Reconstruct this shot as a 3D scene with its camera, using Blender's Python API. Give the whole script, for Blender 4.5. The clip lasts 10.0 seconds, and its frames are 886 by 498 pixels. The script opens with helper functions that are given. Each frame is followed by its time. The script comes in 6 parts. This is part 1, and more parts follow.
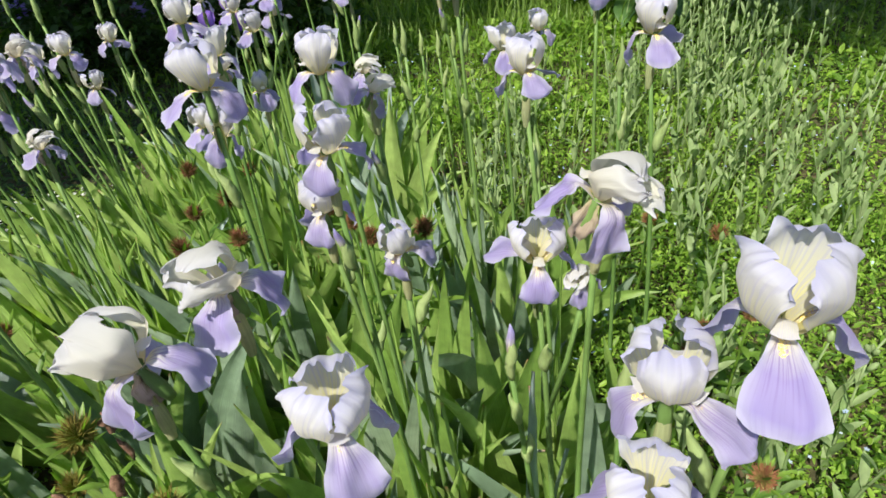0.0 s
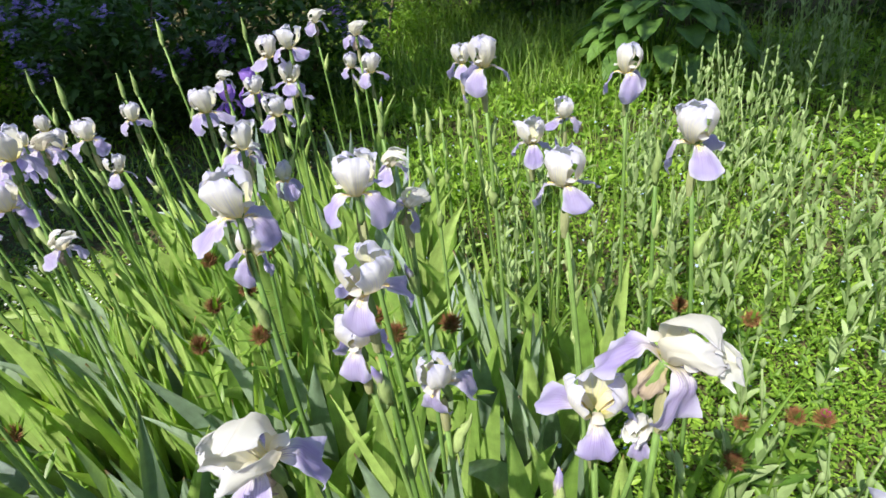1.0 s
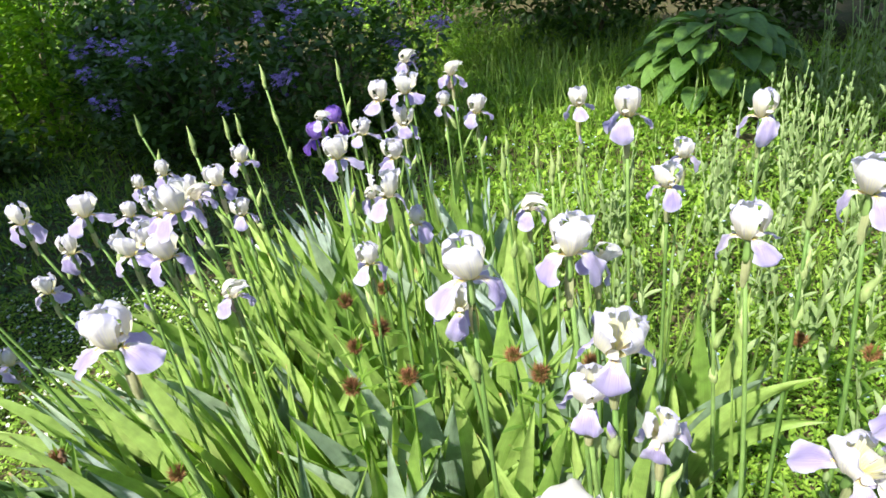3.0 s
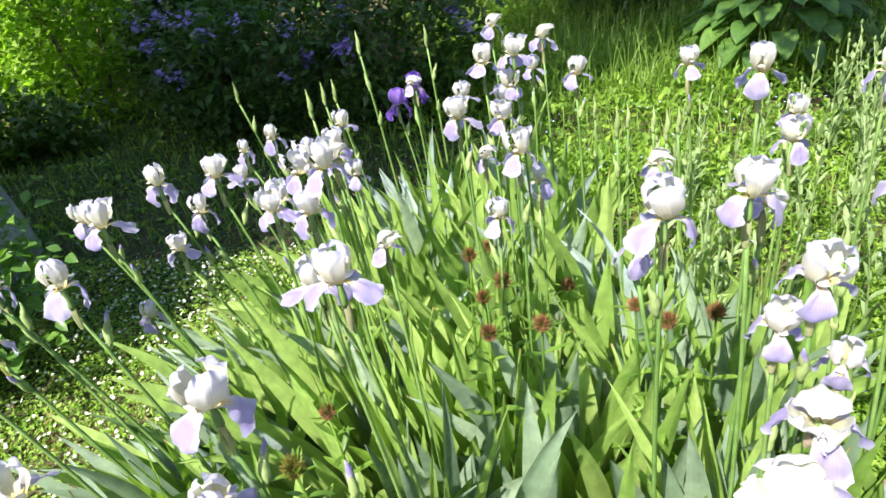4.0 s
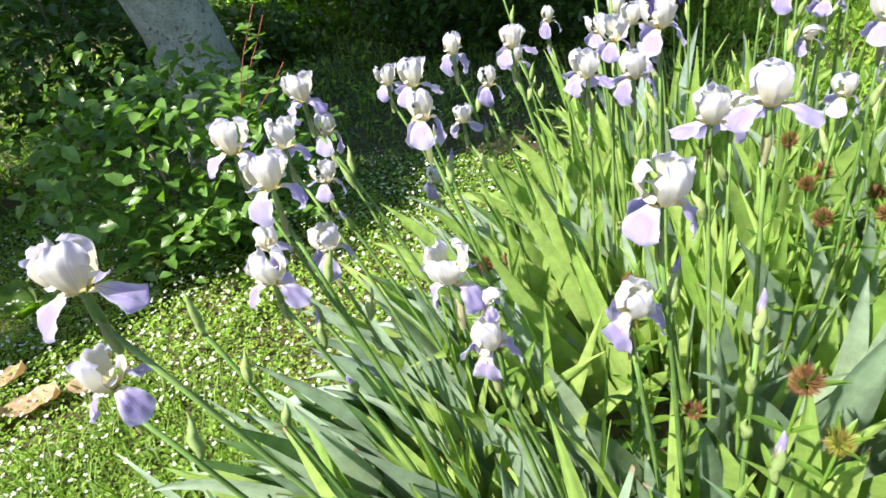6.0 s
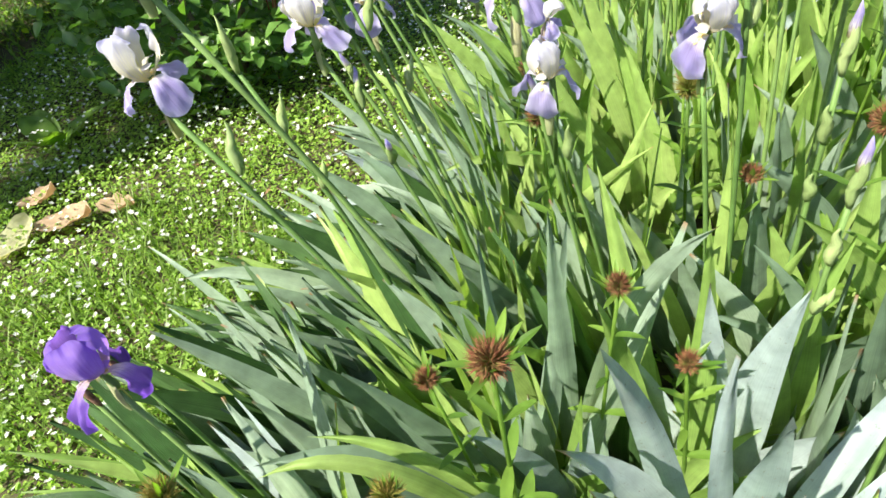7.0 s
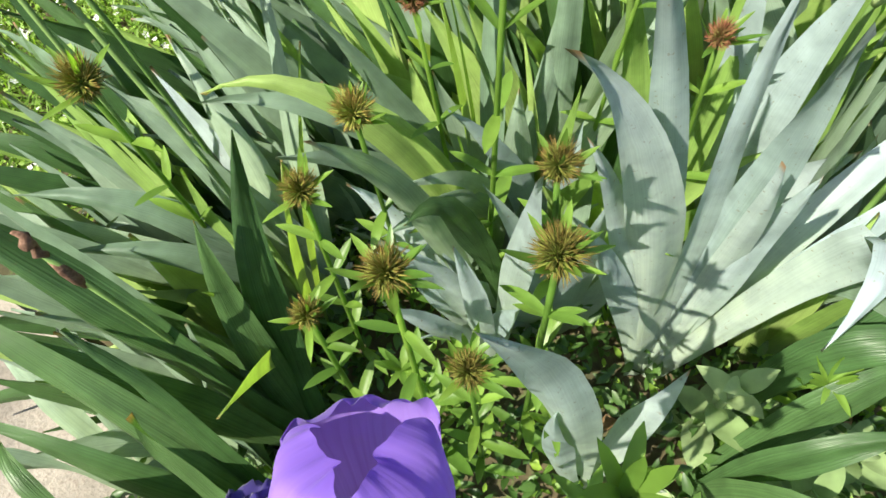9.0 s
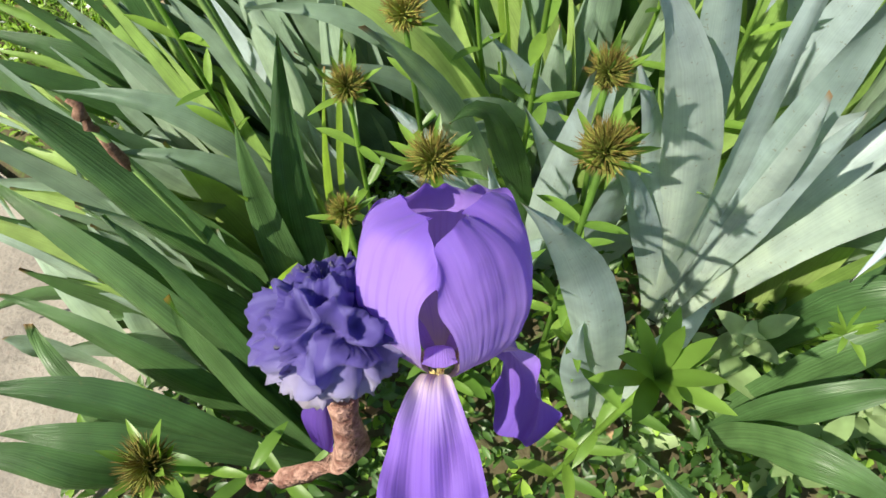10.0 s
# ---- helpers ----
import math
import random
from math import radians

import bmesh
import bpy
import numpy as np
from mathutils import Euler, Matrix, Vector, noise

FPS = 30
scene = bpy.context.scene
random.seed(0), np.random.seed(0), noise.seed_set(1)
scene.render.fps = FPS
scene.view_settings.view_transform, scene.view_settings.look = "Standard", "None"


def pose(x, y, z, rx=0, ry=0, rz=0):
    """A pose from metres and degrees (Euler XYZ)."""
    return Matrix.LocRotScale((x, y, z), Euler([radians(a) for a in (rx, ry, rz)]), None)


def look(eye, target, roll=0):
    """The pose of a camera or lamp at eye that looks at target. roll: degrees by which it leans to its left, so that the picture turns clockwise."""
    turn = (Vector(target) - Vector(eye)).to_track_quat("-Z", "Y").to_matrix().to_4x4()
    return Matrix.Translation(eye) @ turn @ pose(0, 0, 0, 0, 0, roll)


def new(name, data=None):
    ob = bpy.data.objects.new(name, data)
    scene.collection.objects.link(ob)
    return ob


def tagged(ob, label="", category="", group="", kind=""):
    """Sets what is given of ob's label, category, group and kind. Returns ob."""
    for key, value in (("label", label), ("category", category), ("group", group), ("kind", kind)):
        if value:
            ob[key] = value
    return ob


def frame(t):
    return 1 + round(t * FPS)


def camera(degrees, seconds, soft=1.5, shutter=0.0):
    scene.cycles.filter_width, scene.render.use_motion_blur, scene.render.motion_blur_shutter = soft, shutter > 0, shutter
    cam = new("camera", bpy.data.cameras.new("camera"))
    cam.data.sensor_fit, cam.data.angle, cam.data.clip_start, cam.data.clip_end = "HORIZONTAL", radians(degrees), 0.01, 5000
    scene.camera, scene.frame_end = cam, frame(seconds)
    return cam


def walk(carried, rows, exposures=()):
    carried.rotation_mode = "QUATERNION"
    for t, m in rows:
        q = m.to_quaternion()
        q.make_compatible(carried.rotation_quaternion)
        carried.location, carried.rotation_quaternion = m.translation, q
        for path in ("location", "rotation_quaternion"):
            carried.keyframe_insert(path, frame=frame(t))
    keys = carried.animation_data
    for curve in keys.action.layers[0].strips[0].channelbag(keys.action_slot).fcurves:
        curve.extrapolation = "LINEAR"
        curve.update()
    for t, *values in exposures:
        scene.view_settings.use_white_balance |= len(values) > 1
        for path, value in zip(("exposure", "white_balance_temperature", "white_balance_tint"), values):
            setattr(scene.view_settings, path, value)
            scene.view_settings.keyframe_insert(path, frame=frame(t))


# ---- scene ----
cam = camera(70.5, 10.0, soft=1.6)
# seconds, eye, target, roll
PATH = [
    (0, (0.344, 0.155, 1.183), (0.257, 1.802, 0.051), -6.1),
    (0.5, (0.325, 0.207, 1.214), (0.237, 1.903, 0.157), -6.0),
    (1, (0.313, 0.232, 1.242), (0.215, 1.958, 0.236), -6.1),
    (1.5, (0.3, 0.25, 1.267), (0.211, 2.01, 0.321), -5.8),
    (2, (0.273, 0.261, 1.293), (0.18, 2.027, 0.357), -6.6),
    (2.5, (0.202, 0.252, 1.307), (0.069, 2.011, 0.364), -7.7),
    (2.7, (0.163, 0.239, 1.311), (0.017, 1.997, 0.369), -7.6),
    (3.8, (-0.052, 0.164, 1.345), (-0.274, 1.88, 0.342), -9.3),
    (4, (-0.095, 0.142, 1.345), (-0.341, 1.848, 0.331), -9.4),
    (4.5, (-0.184, 0.095, 1.33), (-0.479, 1.764, 0.267), -10.8),
    (5, (-0.263, 0.055, 1.314), (-0.59, 1.679, 0.193), -11.5),
    (5.5, (-0.354, 0.041, 1.297), (-0.848, 1.614, 0.164), -12.4),
    (5.7, (-0.39, 0.035, 1.292), (-0.988, 1.61, 0.214), -12.5),
    (6.8, (-0.449, -0.076, 1.125), (-1.187, 1.272, -0.156), -13.1),
    (7, (-0.459, -0.086, 1.094), (-1.165, 1.212, -0.253), -12.9),
    (7.5, (-0.465, -0.101, 1.034), (-1.091, 1.126, -0.415), -9.9),
    (8, (-0.457, -0.106, 0.986), (-0.99, 1.098, -0.52), -5.6),
    (8.5, (-0.456, -0.129, 0.944), (-0.948, 0.899, -0.7), -4.3),
    (9, (-0.465, -0.16, 0.908), (-0.951, 0.729, -0.816), -5.1),
    (9.5, (-0.465, -0.192, 0.891), (-0.93, 0.631, -0.872), -4.1),
    (10, (-0.463, -0.217, 0.888), (-0.943, 0.594, -0.876), -2.7),
]
walk(cam, [(t, look(eye, target, roll)) for t, eye, target, roll in PATH], exposures=((0, 0.69, 6800, 4), (1, 1.0, 6800, 4), (2.5, 1.32, 6800, 4), (4, 1.45, 6800, 4), (5.5, 1.45, 6800, 4), (7, 1.36, 6800, 4), (8.5, 1.34, 6800, 4), (9.5, 1.16, 6800, 4), (10, 1.06, 6800, 4)))

# ---- light ----
SUN_ELEVATION, SUN_AZIMUTH = 50.0, 237.0   # azimuth: where the sun stands, degrees from +x towards +y
to_sun = Vector((math.cos(radians(SUN_AZIMUTH)) * math.cos(radians(SUN_ELEVATION)),
                 math.sin(radians(SUN_AZIMUTH)) * math.cos(radians(SUN_ELEVATION)), math.sin(radians(SUN_ELEVATION))))
world = bpy.data.worlds.new("sky")
scene.world = world
world.use_nodes = True
sky = world.node_tree.nodes.new("ShaderNodeTexSky")
sky.sky_type, sky.sun_disc = "NISHITA", False
sky.sun_elevation, sky.sun_rotation = radians(SUN_ELEVATION), radians(90 - SUN_AZIMUTH)
back = world.node_tree.nodes["Background"]
back.inputs["Strength"].default_value = 0.15
world.node_tree.links.new(sky.outputs[0], back.inputs["Color"])
sun_data = bpy.data.lights.new("sun", "SUN")
sun_data.energy, sun_data.angle, sun_data.color = 4.6, radians(0.53), (1.0, 0.95, 0.84)
sun = new("sun", sun_data)
sun.matrix_world = look(to_sun * 30, (0, 0, 0))

# ---- materials ----
def node_material(name):
    m = bpy.data.materials.new(name)
    m.use_nodes = True
    nt = m.node_tree
    nt.nodes.clear()
    return m, nt, nt.nodes.new("ShaderNodeOutputMaterial")


def add(nt, kind, inputs=None, **props):
    n = nt.nodes.new("ShaderNode" + kind)
    for k, v in props.items():
        setattr(n, k, v)
    for k, v in (inputs or {}).items():
        if isinstance(v, bpy.types.NodeSocket):
            nt.links.new(v, n.inputs[k])
        else:
            n.inputs[k].default_value = v
    return n


def rgba(c):
    return (c[0], c[1], c[2], 1.0)


def mixed(nt, fac, a, b, blend="MIX"):
    n = nt.nodes.new("ShaderNodeMix")
    n.data_type, n.blend_type = "RGBA", blend
    for socket, v in ((n.inputs[0], fac), (n.inputs[6], a), (n.inputs[7], b)):
        if isinstance(v, bpy.types.NodeSocket):
            nt.links.new(v, socket)
        else:
            socket.default_value = v
    return n.outputs[2]


def ramp(nt, fac, stops):
    n = nt.nodes.new("ShaderNodeValToRGB")
    while len(n.color_ramp.elements) < len(stops):
        n.color_ramp.elements.new(0.5)
    for e, (p, c) in zip(n.color_ramp.elements, stops):
        e.position, e.color = p, rgba(c)
    nt.links.new(fac, n.inputs[0])
    return n.outputs[0]


def leaf_material(name, dark, light, glow, through_part=0.35, rough=0.45, gloss=0.35, island=False, tip=None, ribs=0.0, spots=0.15, bump=0.25, rib_depth=0.09, foot=None):
    """A thin leaf: waxy front, light shining through, lengthwise ribs, blotches and a dry tip."""
    m, nt, out = node_material(name)
    uv = add(nt, "UVMap").outputs[0]
    geo = add(nt, "NewGeometry")
    rnd = geo.outputs["Random Per Island"] if island else add(nt, "ObjectInfo").outputs["Random"]
    pos = geo.outputs["Position"]
    col = ramp(nt, rnd, [(0.0, dark), (0.55, [(a + b) / 2 for a, b in zip(dark, light)]), (1.0, light)])
    blotch = add(nt, "TexNoise", {"Vector": pos, "Scale": 34.0, "Detail": 3.0}).outputs["Fac"]
    shade = add(nt, "MapRange", {"Value": blotch, "From Min": 0.3, "From Max": 0.7, "To Min": 0.78, "To Max": 1.18}).outputs[0]
    col = mixed(nt, 1.0, col, shade, "MULTIPLY")
    height = blotch
    if foot:
        low = add(nt, "SeparateXYZ", {"Vector": uv}).outputs[1]
        span = add(nt, "MapRange", {"Value": rnd, "To Min": 0.35, "To Max": 0.95}).outputs[0]
        share = add(nt, "MapRange", {"Value": low, "From Min": 0.0, "From Max": span, "To Min": 0.75, "To Max": 0.0}).outputs[0]
        share = add(nt, "Math", {0: share, 1: add(nt, "MapRange", {"Value": blotch, "From Min": 0.3, "From Max": 0.7, "To Min": 0.6, "To Max": 1.2}).outputs[0]}, operation="MULTIPLY").outputs[0]
        col = mixed(nt, share, col, rgba(foot))
    if ribs:
        m1 = add(nt, "Mapping", {"Vector": uv, "Scale": (ribs, 1.2, 1.0)}).outputs[0]
        rib = add(nt, "TexNoise", {"Vector": m1, "Scale": 1.0, "Detail": 2.0}, noise_dimensions="2D").outputs["Fac"]
        ribv = add(nt, "MapRange", {"Value": rib, "From Min": 0.35, "From Max": 0.65, "To Min": 1 - rib_depth, "To Max": 1 + 0.8 * rib_depth}).outputs[0]
        col = mixed(nt, 1.0, col, ribv, "MULTIPLY")
        height = rib
    if spots:
        sp = add(nt, "TexNoise", {"Vector": pos, "Scale": 210.0, "Detail": 2.0}).outputs["Fac"]
        sp = add(nt, "MapRange", {"Value": sp, "From Min": 0.66, "From Max": 0.74, "To Min": 0.0, "To Max": spots}).outputs[0]
        col = mixed(nt, sp, col, rgba((0.16, 0.11, 0.05)))
    if tip:
        sep = add(nt, "SeparateXYZ", {"Vector": uv}).outputs[1]
        wob = add(nt, "Math", {0: sep, 1: add(nt, "Math", {0: rnd, 1: 0.045}, operation="MULTIPLY").outputs[0]}, operation="ADD").outputs[0]
        dry = add(nt, "MapRange", {"Value": wob, "From Min": 1.008, "From Max": 1.035, "To Min": 0.0, "To Max": 0.9}).outputs[0]
        col = mixed(nt, dry, col, rgba(tip))
    bmp = add(nt, "Bump", {"Height": height, "Strength": bump, "Distance": 0.002}).outputs[0]
    pr = add(nt, "BsdfPrincipled", {"Base Color": col, "Roughness": rough, "Specular IOR Level": gloss, "Normal": bmp}).outputs[0]
    tr = add(nt, "BsdfTranslucent", {"Color": mixed(nt, 1.0, col, rgba(glow), "MULTIPLY")}).outputs[0]
    nt.links.new(add(nt, "MixShader", {0: through_part, 1: pr, 2: tr}).outputs[0], out.inputs[0])
    return m


def petal_material(name, stops, vein, vein_amount, glow=(1.25, 1.2, 1.25), rough=0.62, through_part=0.5, vein_reach=(0.15, 0.75), edge=None, pale=None):
    """A petal: colour along its length (UV y), fine veins fanning from the haft, satin surface."""
    m, nt, out = node_material(name)
    uv = add(nt, "UVMap").outputs[0]
    along = add(nt, "SeparateXYZ", {"Vector": uv}).outputs[1]
    info = add(nt, "ObjectInfo").outputs["Random"]
    pos = add(nt, "NewGeometry").outputs["Position"]
    drift = add(nt, "TexNoise", {"Vector": pos, "Scale": 60.0, "Detail": 3.0}).outputs["Fac"]
    where = add(nt, "Math", {0: drift, 1: 0.16, 2: -0.08}, operation="MULTIPLY_ADD").outputs[0]
    where = add(nt, "Math", {0: along, 1: where}, operation="ADD").outputs[0]
    col = ramp(nt, where, stops)
    if pale:
        wash = add(nt, "MapRange", {"Value": info, "To Min": -0.05, "To Max": 0.3}).outputs[0]
        col = mixed(nt, wash, col, rgba(pale))
    tint = add(nt, "MapRange", {"Value": add(nt, "Math", {0: add(nt, "Math", {0: info, 1: 13.7}, operation="MULTIPLY").outputs[0]}, operation="FRACT").outputs[0], "To Min": 0.88, "To Max": 1.06}).outputs[0]
    col = mixed(nt, 1.0, col, tint, "MULTIPLY")
    vm = add(nt, "Mapping", {"Vector": uv, "Scale": (26.0, 1.6, 1.0)}).outputs[0]
    vn = add(nt, "TexNoise", {"Vector": vm, "Scale": 1.0, "Detail": 1.5}, noise_dimensions="2D").outputs["Fac"]
    line = add(nt, "MapRange", {"Value": vn, "From Min": 0.52, "From Max": 0.64, "To Min": 0.0, "To Max": vein_amount}).outputs[0]
    fade = add(nt, "MapRange", {"Value": along, "From Min": vein_reach[0], "From Max": vein_reach[1], "To Min": 1.0, "To Max": 0.12}).outputs[0]
    start = add(nt, "MapRange", {"Value": along, "From Min": 0.1, "From Max": 0.25, "To Min": 0.0, "To Max": 1.0}).outputs[0]
    fac = add(nt, "Math", {0: add(nt, "Math", {0: line, 1: fade}, operation="MULTIPLY").outputs[0], 1: start}, operation="MULTIPLY").outputs[0]
    col = mixed(nt, fac, col, rgba(vein))
    if edge:
        across = add(nt, "Math", {0: add(nt, "SeparateXYZ", {"Vector": uv}).outputs[0], 1: 0.5}, operation="SUBTRACT").outputs[0]
        rim = add(nt, "MapRange", {"Value": add(nt, "Math", {0: across}, operation="ABSOLUTE").outputs[0], "From Min": 0.3, "From Max": 0.5, "To Min": 0.0, "To Max": 0.75}).outputs[0]
        col = mixed(nt, rim, col, rgba(edge))
    bmp = add(nt, "Bump", {"Height": vn, "Strength": 0.35, "Distance": 0.001}).outputs[0]
    pr = add(nt, "BsdfPrincipled", {"Base Color": col, "Roughness": rough, "Specular IOR Level": 0.25, "Sheen Weight": 0.15, "Normal": bmp}).outputs[0]
    tr = add(nt, "BsdfTranslucent", {"Color": mixed(nt, 1.0, col, rgba(glow), "MULTIPLY")}).outputs[0]
    nt.links.new(add(nt, "MixShader", {0: through_part, 1: pr, 2: tr}).outputs[0], out.inputs[0])
    return m


def rough_material(name, a, b, scale=8.0, fine=90.0, rough=0.9, bump=0.6, distance=0.01, third=None, island=False):
    """Soil, bark or stone: two scales of noise between colours, with relief."""
    m, nt, out = node_material(name)
    geo = add(nt, "NewGeometry")
    pos = geo.outputs["Position"]
    n1 = add(nt, "TexNoise", {"Vector": pos, "Scale": scale, "Detail": 5.0, "Roughness": 0.6}).outputs["Fac"]
    n2 = add(nt, "TexNoise", {"Vector": pos, "Scale": fine, "Detail": 4.0}).outputs["Fac"]
    f = add(nt, "MapRange", {"Value": n1, "From Min": 0.35, "From Max": 0.65}).outputs[0]
    col = mixed(nt, f, rgba(a), rgba(b))
    if island:
        col = mixed(nt, 1.0, col, add(nt, "MapRange", {"Value": geo.outputs["Random Per Island"], "To Min": 0.6, "To Max": 1.3}).outputs[0], "MULTIPLY")
    if third:
        f3 = add(nt, "MapRange", {"Value": n2, "From Min": 0.55, "From Max": 0.68}).outputs[0]
        col = mixed(nt, f3, col, rgba(third))
    g = add(nt, "MapRange", {"Value": n2, "From Min": 0.3, "From Max": 0.7, "To Min": 0.75, "To Max": 1.2}).outputs[0]
    col = mixed(nt, 1.0, col, g, "MULTIPLY")
    h = add(nt, "Math", {0: n1, 1: add(nt, "Math", {0: n2, 1: 0.4}, operation="MULTIPLY").outputs[0]}, operation="ADD").outputs[0]
    bmp = add(nt, "Bump", {"Height": h, "Strength": bump, "Distance": distance}).outputs[0]
    pr = add(nt, "BsdfPrincipled", {"Base Color": col, "Roughness": rough, "Specular IOR Level": 0.2, "Normal": bmp}).outputs[0]
    nt.links.new(pr, out.inputs[0])
    return m


def bristle_material(name, deep, mid, tip):
    """Stiff bracts: green-brown near the core, darker red-brown at the points (UV y runs outward)."""
    m, nt, out = node_material(name)
    along = add(nt, "SeparateXYZ", {"Vector": add(nt, "UVMap").outputs[0]}).outputs[1]
    pos = add(nt, "NewGeometry").outputs["Position"]
    n = add(nt, "TexNoise", {"Vector": pos, "Scale": 160.0, "Detail": 2.0}).outputs["Fac"]
    w = add(nt, "Math", {0: along, 1: add(nt, "Math", {0: n, 1: 0.5, 2: -0.25}, operation="MULTIPLY_ADD").outputs[0]}, operation="ADD").outputs[0]
    col = ramp(nt, w, [(0.1, deep), (0.55, mid), (0.95, tip)])
    tone = add(nt, "MapRange", {"Value": add(nt, "ObjectInfo").outputs["Random"], "To Min": 0.75, "To Max": 1.25}).outputs[0]
    col = mixed(nt, 1.0, col, tone, "MULTIPLY")
    pr = add(nt, "BsdfPrincipled", {"Base Color": col, "Roughness": 0.6, "Specular IOR Level": 0.25}).outputs[0]
    tr = add(nt, "BsdfTranslucent", {"Color": col}).outputs[0]
    nt.links.new(add(nt, "MixShader", {0: 0.25, 1: pr, 2: tr}).outputs[0], out.inputs[0])
    return m


YELLOW_GLOW = (1.5, 1.75, 0.55)
IRIS_LEAF = leaf_material("iris leaf", (0.17, 0.28, 0.065), (0.34, 0.45, 0.15), YELLOW_GLOW, 0.32, 0.42, 0.38, tip=(0.32, 0.2, 0.1), ribs=26.0, foot=(0.33, 0.42, 0.14))
GREY_LEAF = leaf_material("grey-green iris leaf", (0.135, 0.2, 0.14), (0.27, 0.345, 0.275), (1.35, 1.6, 0.55), 0.28, 0.42, 0.42, tip=(0.32, 0.18, 0.1), ribs=28.0, foot=(0.32, 0.41, 0.22))
# iris leaf with shade put into its green; strong rib tone mimics gloss streaks
SHADED_LEAF = leaf_material("shaded iris leaf", (0.04, 0.09, 0.03), (0.085, 0.155, 0.055), (1.3, 1.6, 0.55), 0.28, 0.38, 0.36, tip=(0.32, 0.18, 0.1), ribs=30.0, bump=0.45, rib_depth=0.17)
GLAUCOUS = leaf_material("glaucous iris leaf", (0.26, 0.33, 0.335), (0.37, 0.435, 0.475), (1.3, 1.6, 0.6), 0.25, 0.45, 0.5, tip=(0.35, 0.2, 0.1), ribs=30.0, spots=0.5, bump=0.12, rib_depth=0.05, foot=(0.4, 0.47, 0.32))
STEM = leaf_material("iris stem", (0.12, 0.22, 0.06), (0.2, 0.31, 0.1), YELLOW_GLOW, 0.12, 0.5, 0.3, ribs=8.0)
SPATHE = leaf_material("papery spathe", (0.3, 0.36, 0.18), (0.5, 0.48, 0.3), (1.3, 1.3, 0.7), 0.4, 0.6, 0.2, ribs=14.0)
BUD_GREEN = leaf_material("bud", (0.26, 0.35, 0.14), (0.36, 0.44, 0.2), YELLOW_GLOW, 0.2, 0.5, 0.3, ribs=10.0)
HERB = leaf_material("herb leaf", (0.085, 0.17, 0.03), (0.2, 0.32, 0.055), YELLOW_GLOW, 0.42, 0.4, 0.4, spots=0.1)
SEED_HEAD = bristle_material("bristly head", (0.17, 0.25, 0.04), (0.27, 0.27, 0.06), (0.25, 0.13, 0.045))
SEED_HEAD_RED = bristle_material("reddish bristly head", (0.14, 0.17, 0.04), (0.24, 0.13, 0.06), (0.28, 0.08, 0.06))
SILVER = leaf_material("silvery leaf", (0.19, 0.275, 0.115), (0.35, 0.44, 0.23), (1.2, 1.4, 0.7), 0.35, 0.75, 0.1, spots=0.0)
WEED = leaf_material("weed leaf", (0.1, 0.2, 0.03), (0.3, 0.45, 0.07), YELLOW_GLOW, 0.45, 0.45, 0.3, island=True, spots=0.05)
GRASS = leaf_material("grass blade", (0.1, 0.18, 0.03), (0.24, 0.34, 0.08), YELLOW_GLOW, 0.4, 0.45, 0.3, island=True, spots=0.0)
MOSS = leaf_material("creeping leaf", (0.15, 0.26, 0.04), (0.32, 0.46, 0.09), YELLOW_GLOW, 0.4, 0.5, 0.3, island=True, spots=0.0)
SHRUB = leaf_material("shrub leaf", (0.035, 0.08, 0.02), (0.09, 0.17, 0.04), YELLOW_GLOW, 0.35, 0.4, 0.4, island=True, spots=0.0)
ROSE_LEAF = leaf_material("rose leaf", (0.08, 0.17, 0.04), (0.17, 0.3, 0.07), YELLOW_GLOW, 0.35, 0.33, 0.5, island=True, spots=0.05)
HOSTA = leaf_material("hosta leaf", (0.065, 0.14, 0.032), (0.12, 0.22, 0.05), YELLOW_GLOW, 0.3, 0.4, 0.4, ribs=12.0, spots=0.0)
PALE_DRY = leaf_material("pale dead leaf", (0.42, 0.3, 0.2), (0.56, 0.42, 0.3), (1.2, 1.0, 0.7), 0.25, 0.7, 0.15, spots=0.4, ribs=6.0)
DRY = leaf_material("dry leaf", (0.22, 0.12, 0.06), (0.5, 0.34, 0.2), (1.2, 1.0, 0.7), 0.25, 0.7, 0.15, island=True, spots=0.3)
WHITE_FLOWER = leaf_material("small white flower", (0.75, 0.76, 0.72), (0.85, 0.85, 0.83), (1, 1, 1), 0.3, 0.6, 0.2, island=True, spots=0.0)
BLUE_FLOWER = leaf_material("small blue flower", (0.42, 0.55, 0.85), (0.6, 0.7, 0.9), (1, 1, 1), 0.3, 0.6, 0.2, island=True, spots=0.0)
MAUVE_FLOWER = leaf_material("mauve flower", (0.24, 0.17, 0.52), (0.4, 0.3, 0.7), (1, 1, 1), 0.3, 0.6, 0.2, island=True, spots=0.0)
STANDARD = petal_material("pale standard petal", [(0.0, (0.56, 0.5, 0.16)), (0.2, (0.64, 0.59, 0.28)), (0.36, (0.66, 0.63, 0.42)), (0.52, (0.66, 0.64, 0.54)), (0.66, (0.64, 0.63, 0.64)), (0.8, (0.6, 0.6, 0.69)), (1.0, (0.5, 0.5, 0.72))], (0.46, 0.44, 0.68), 0.45, vein_reach=(0.3, 1.2))
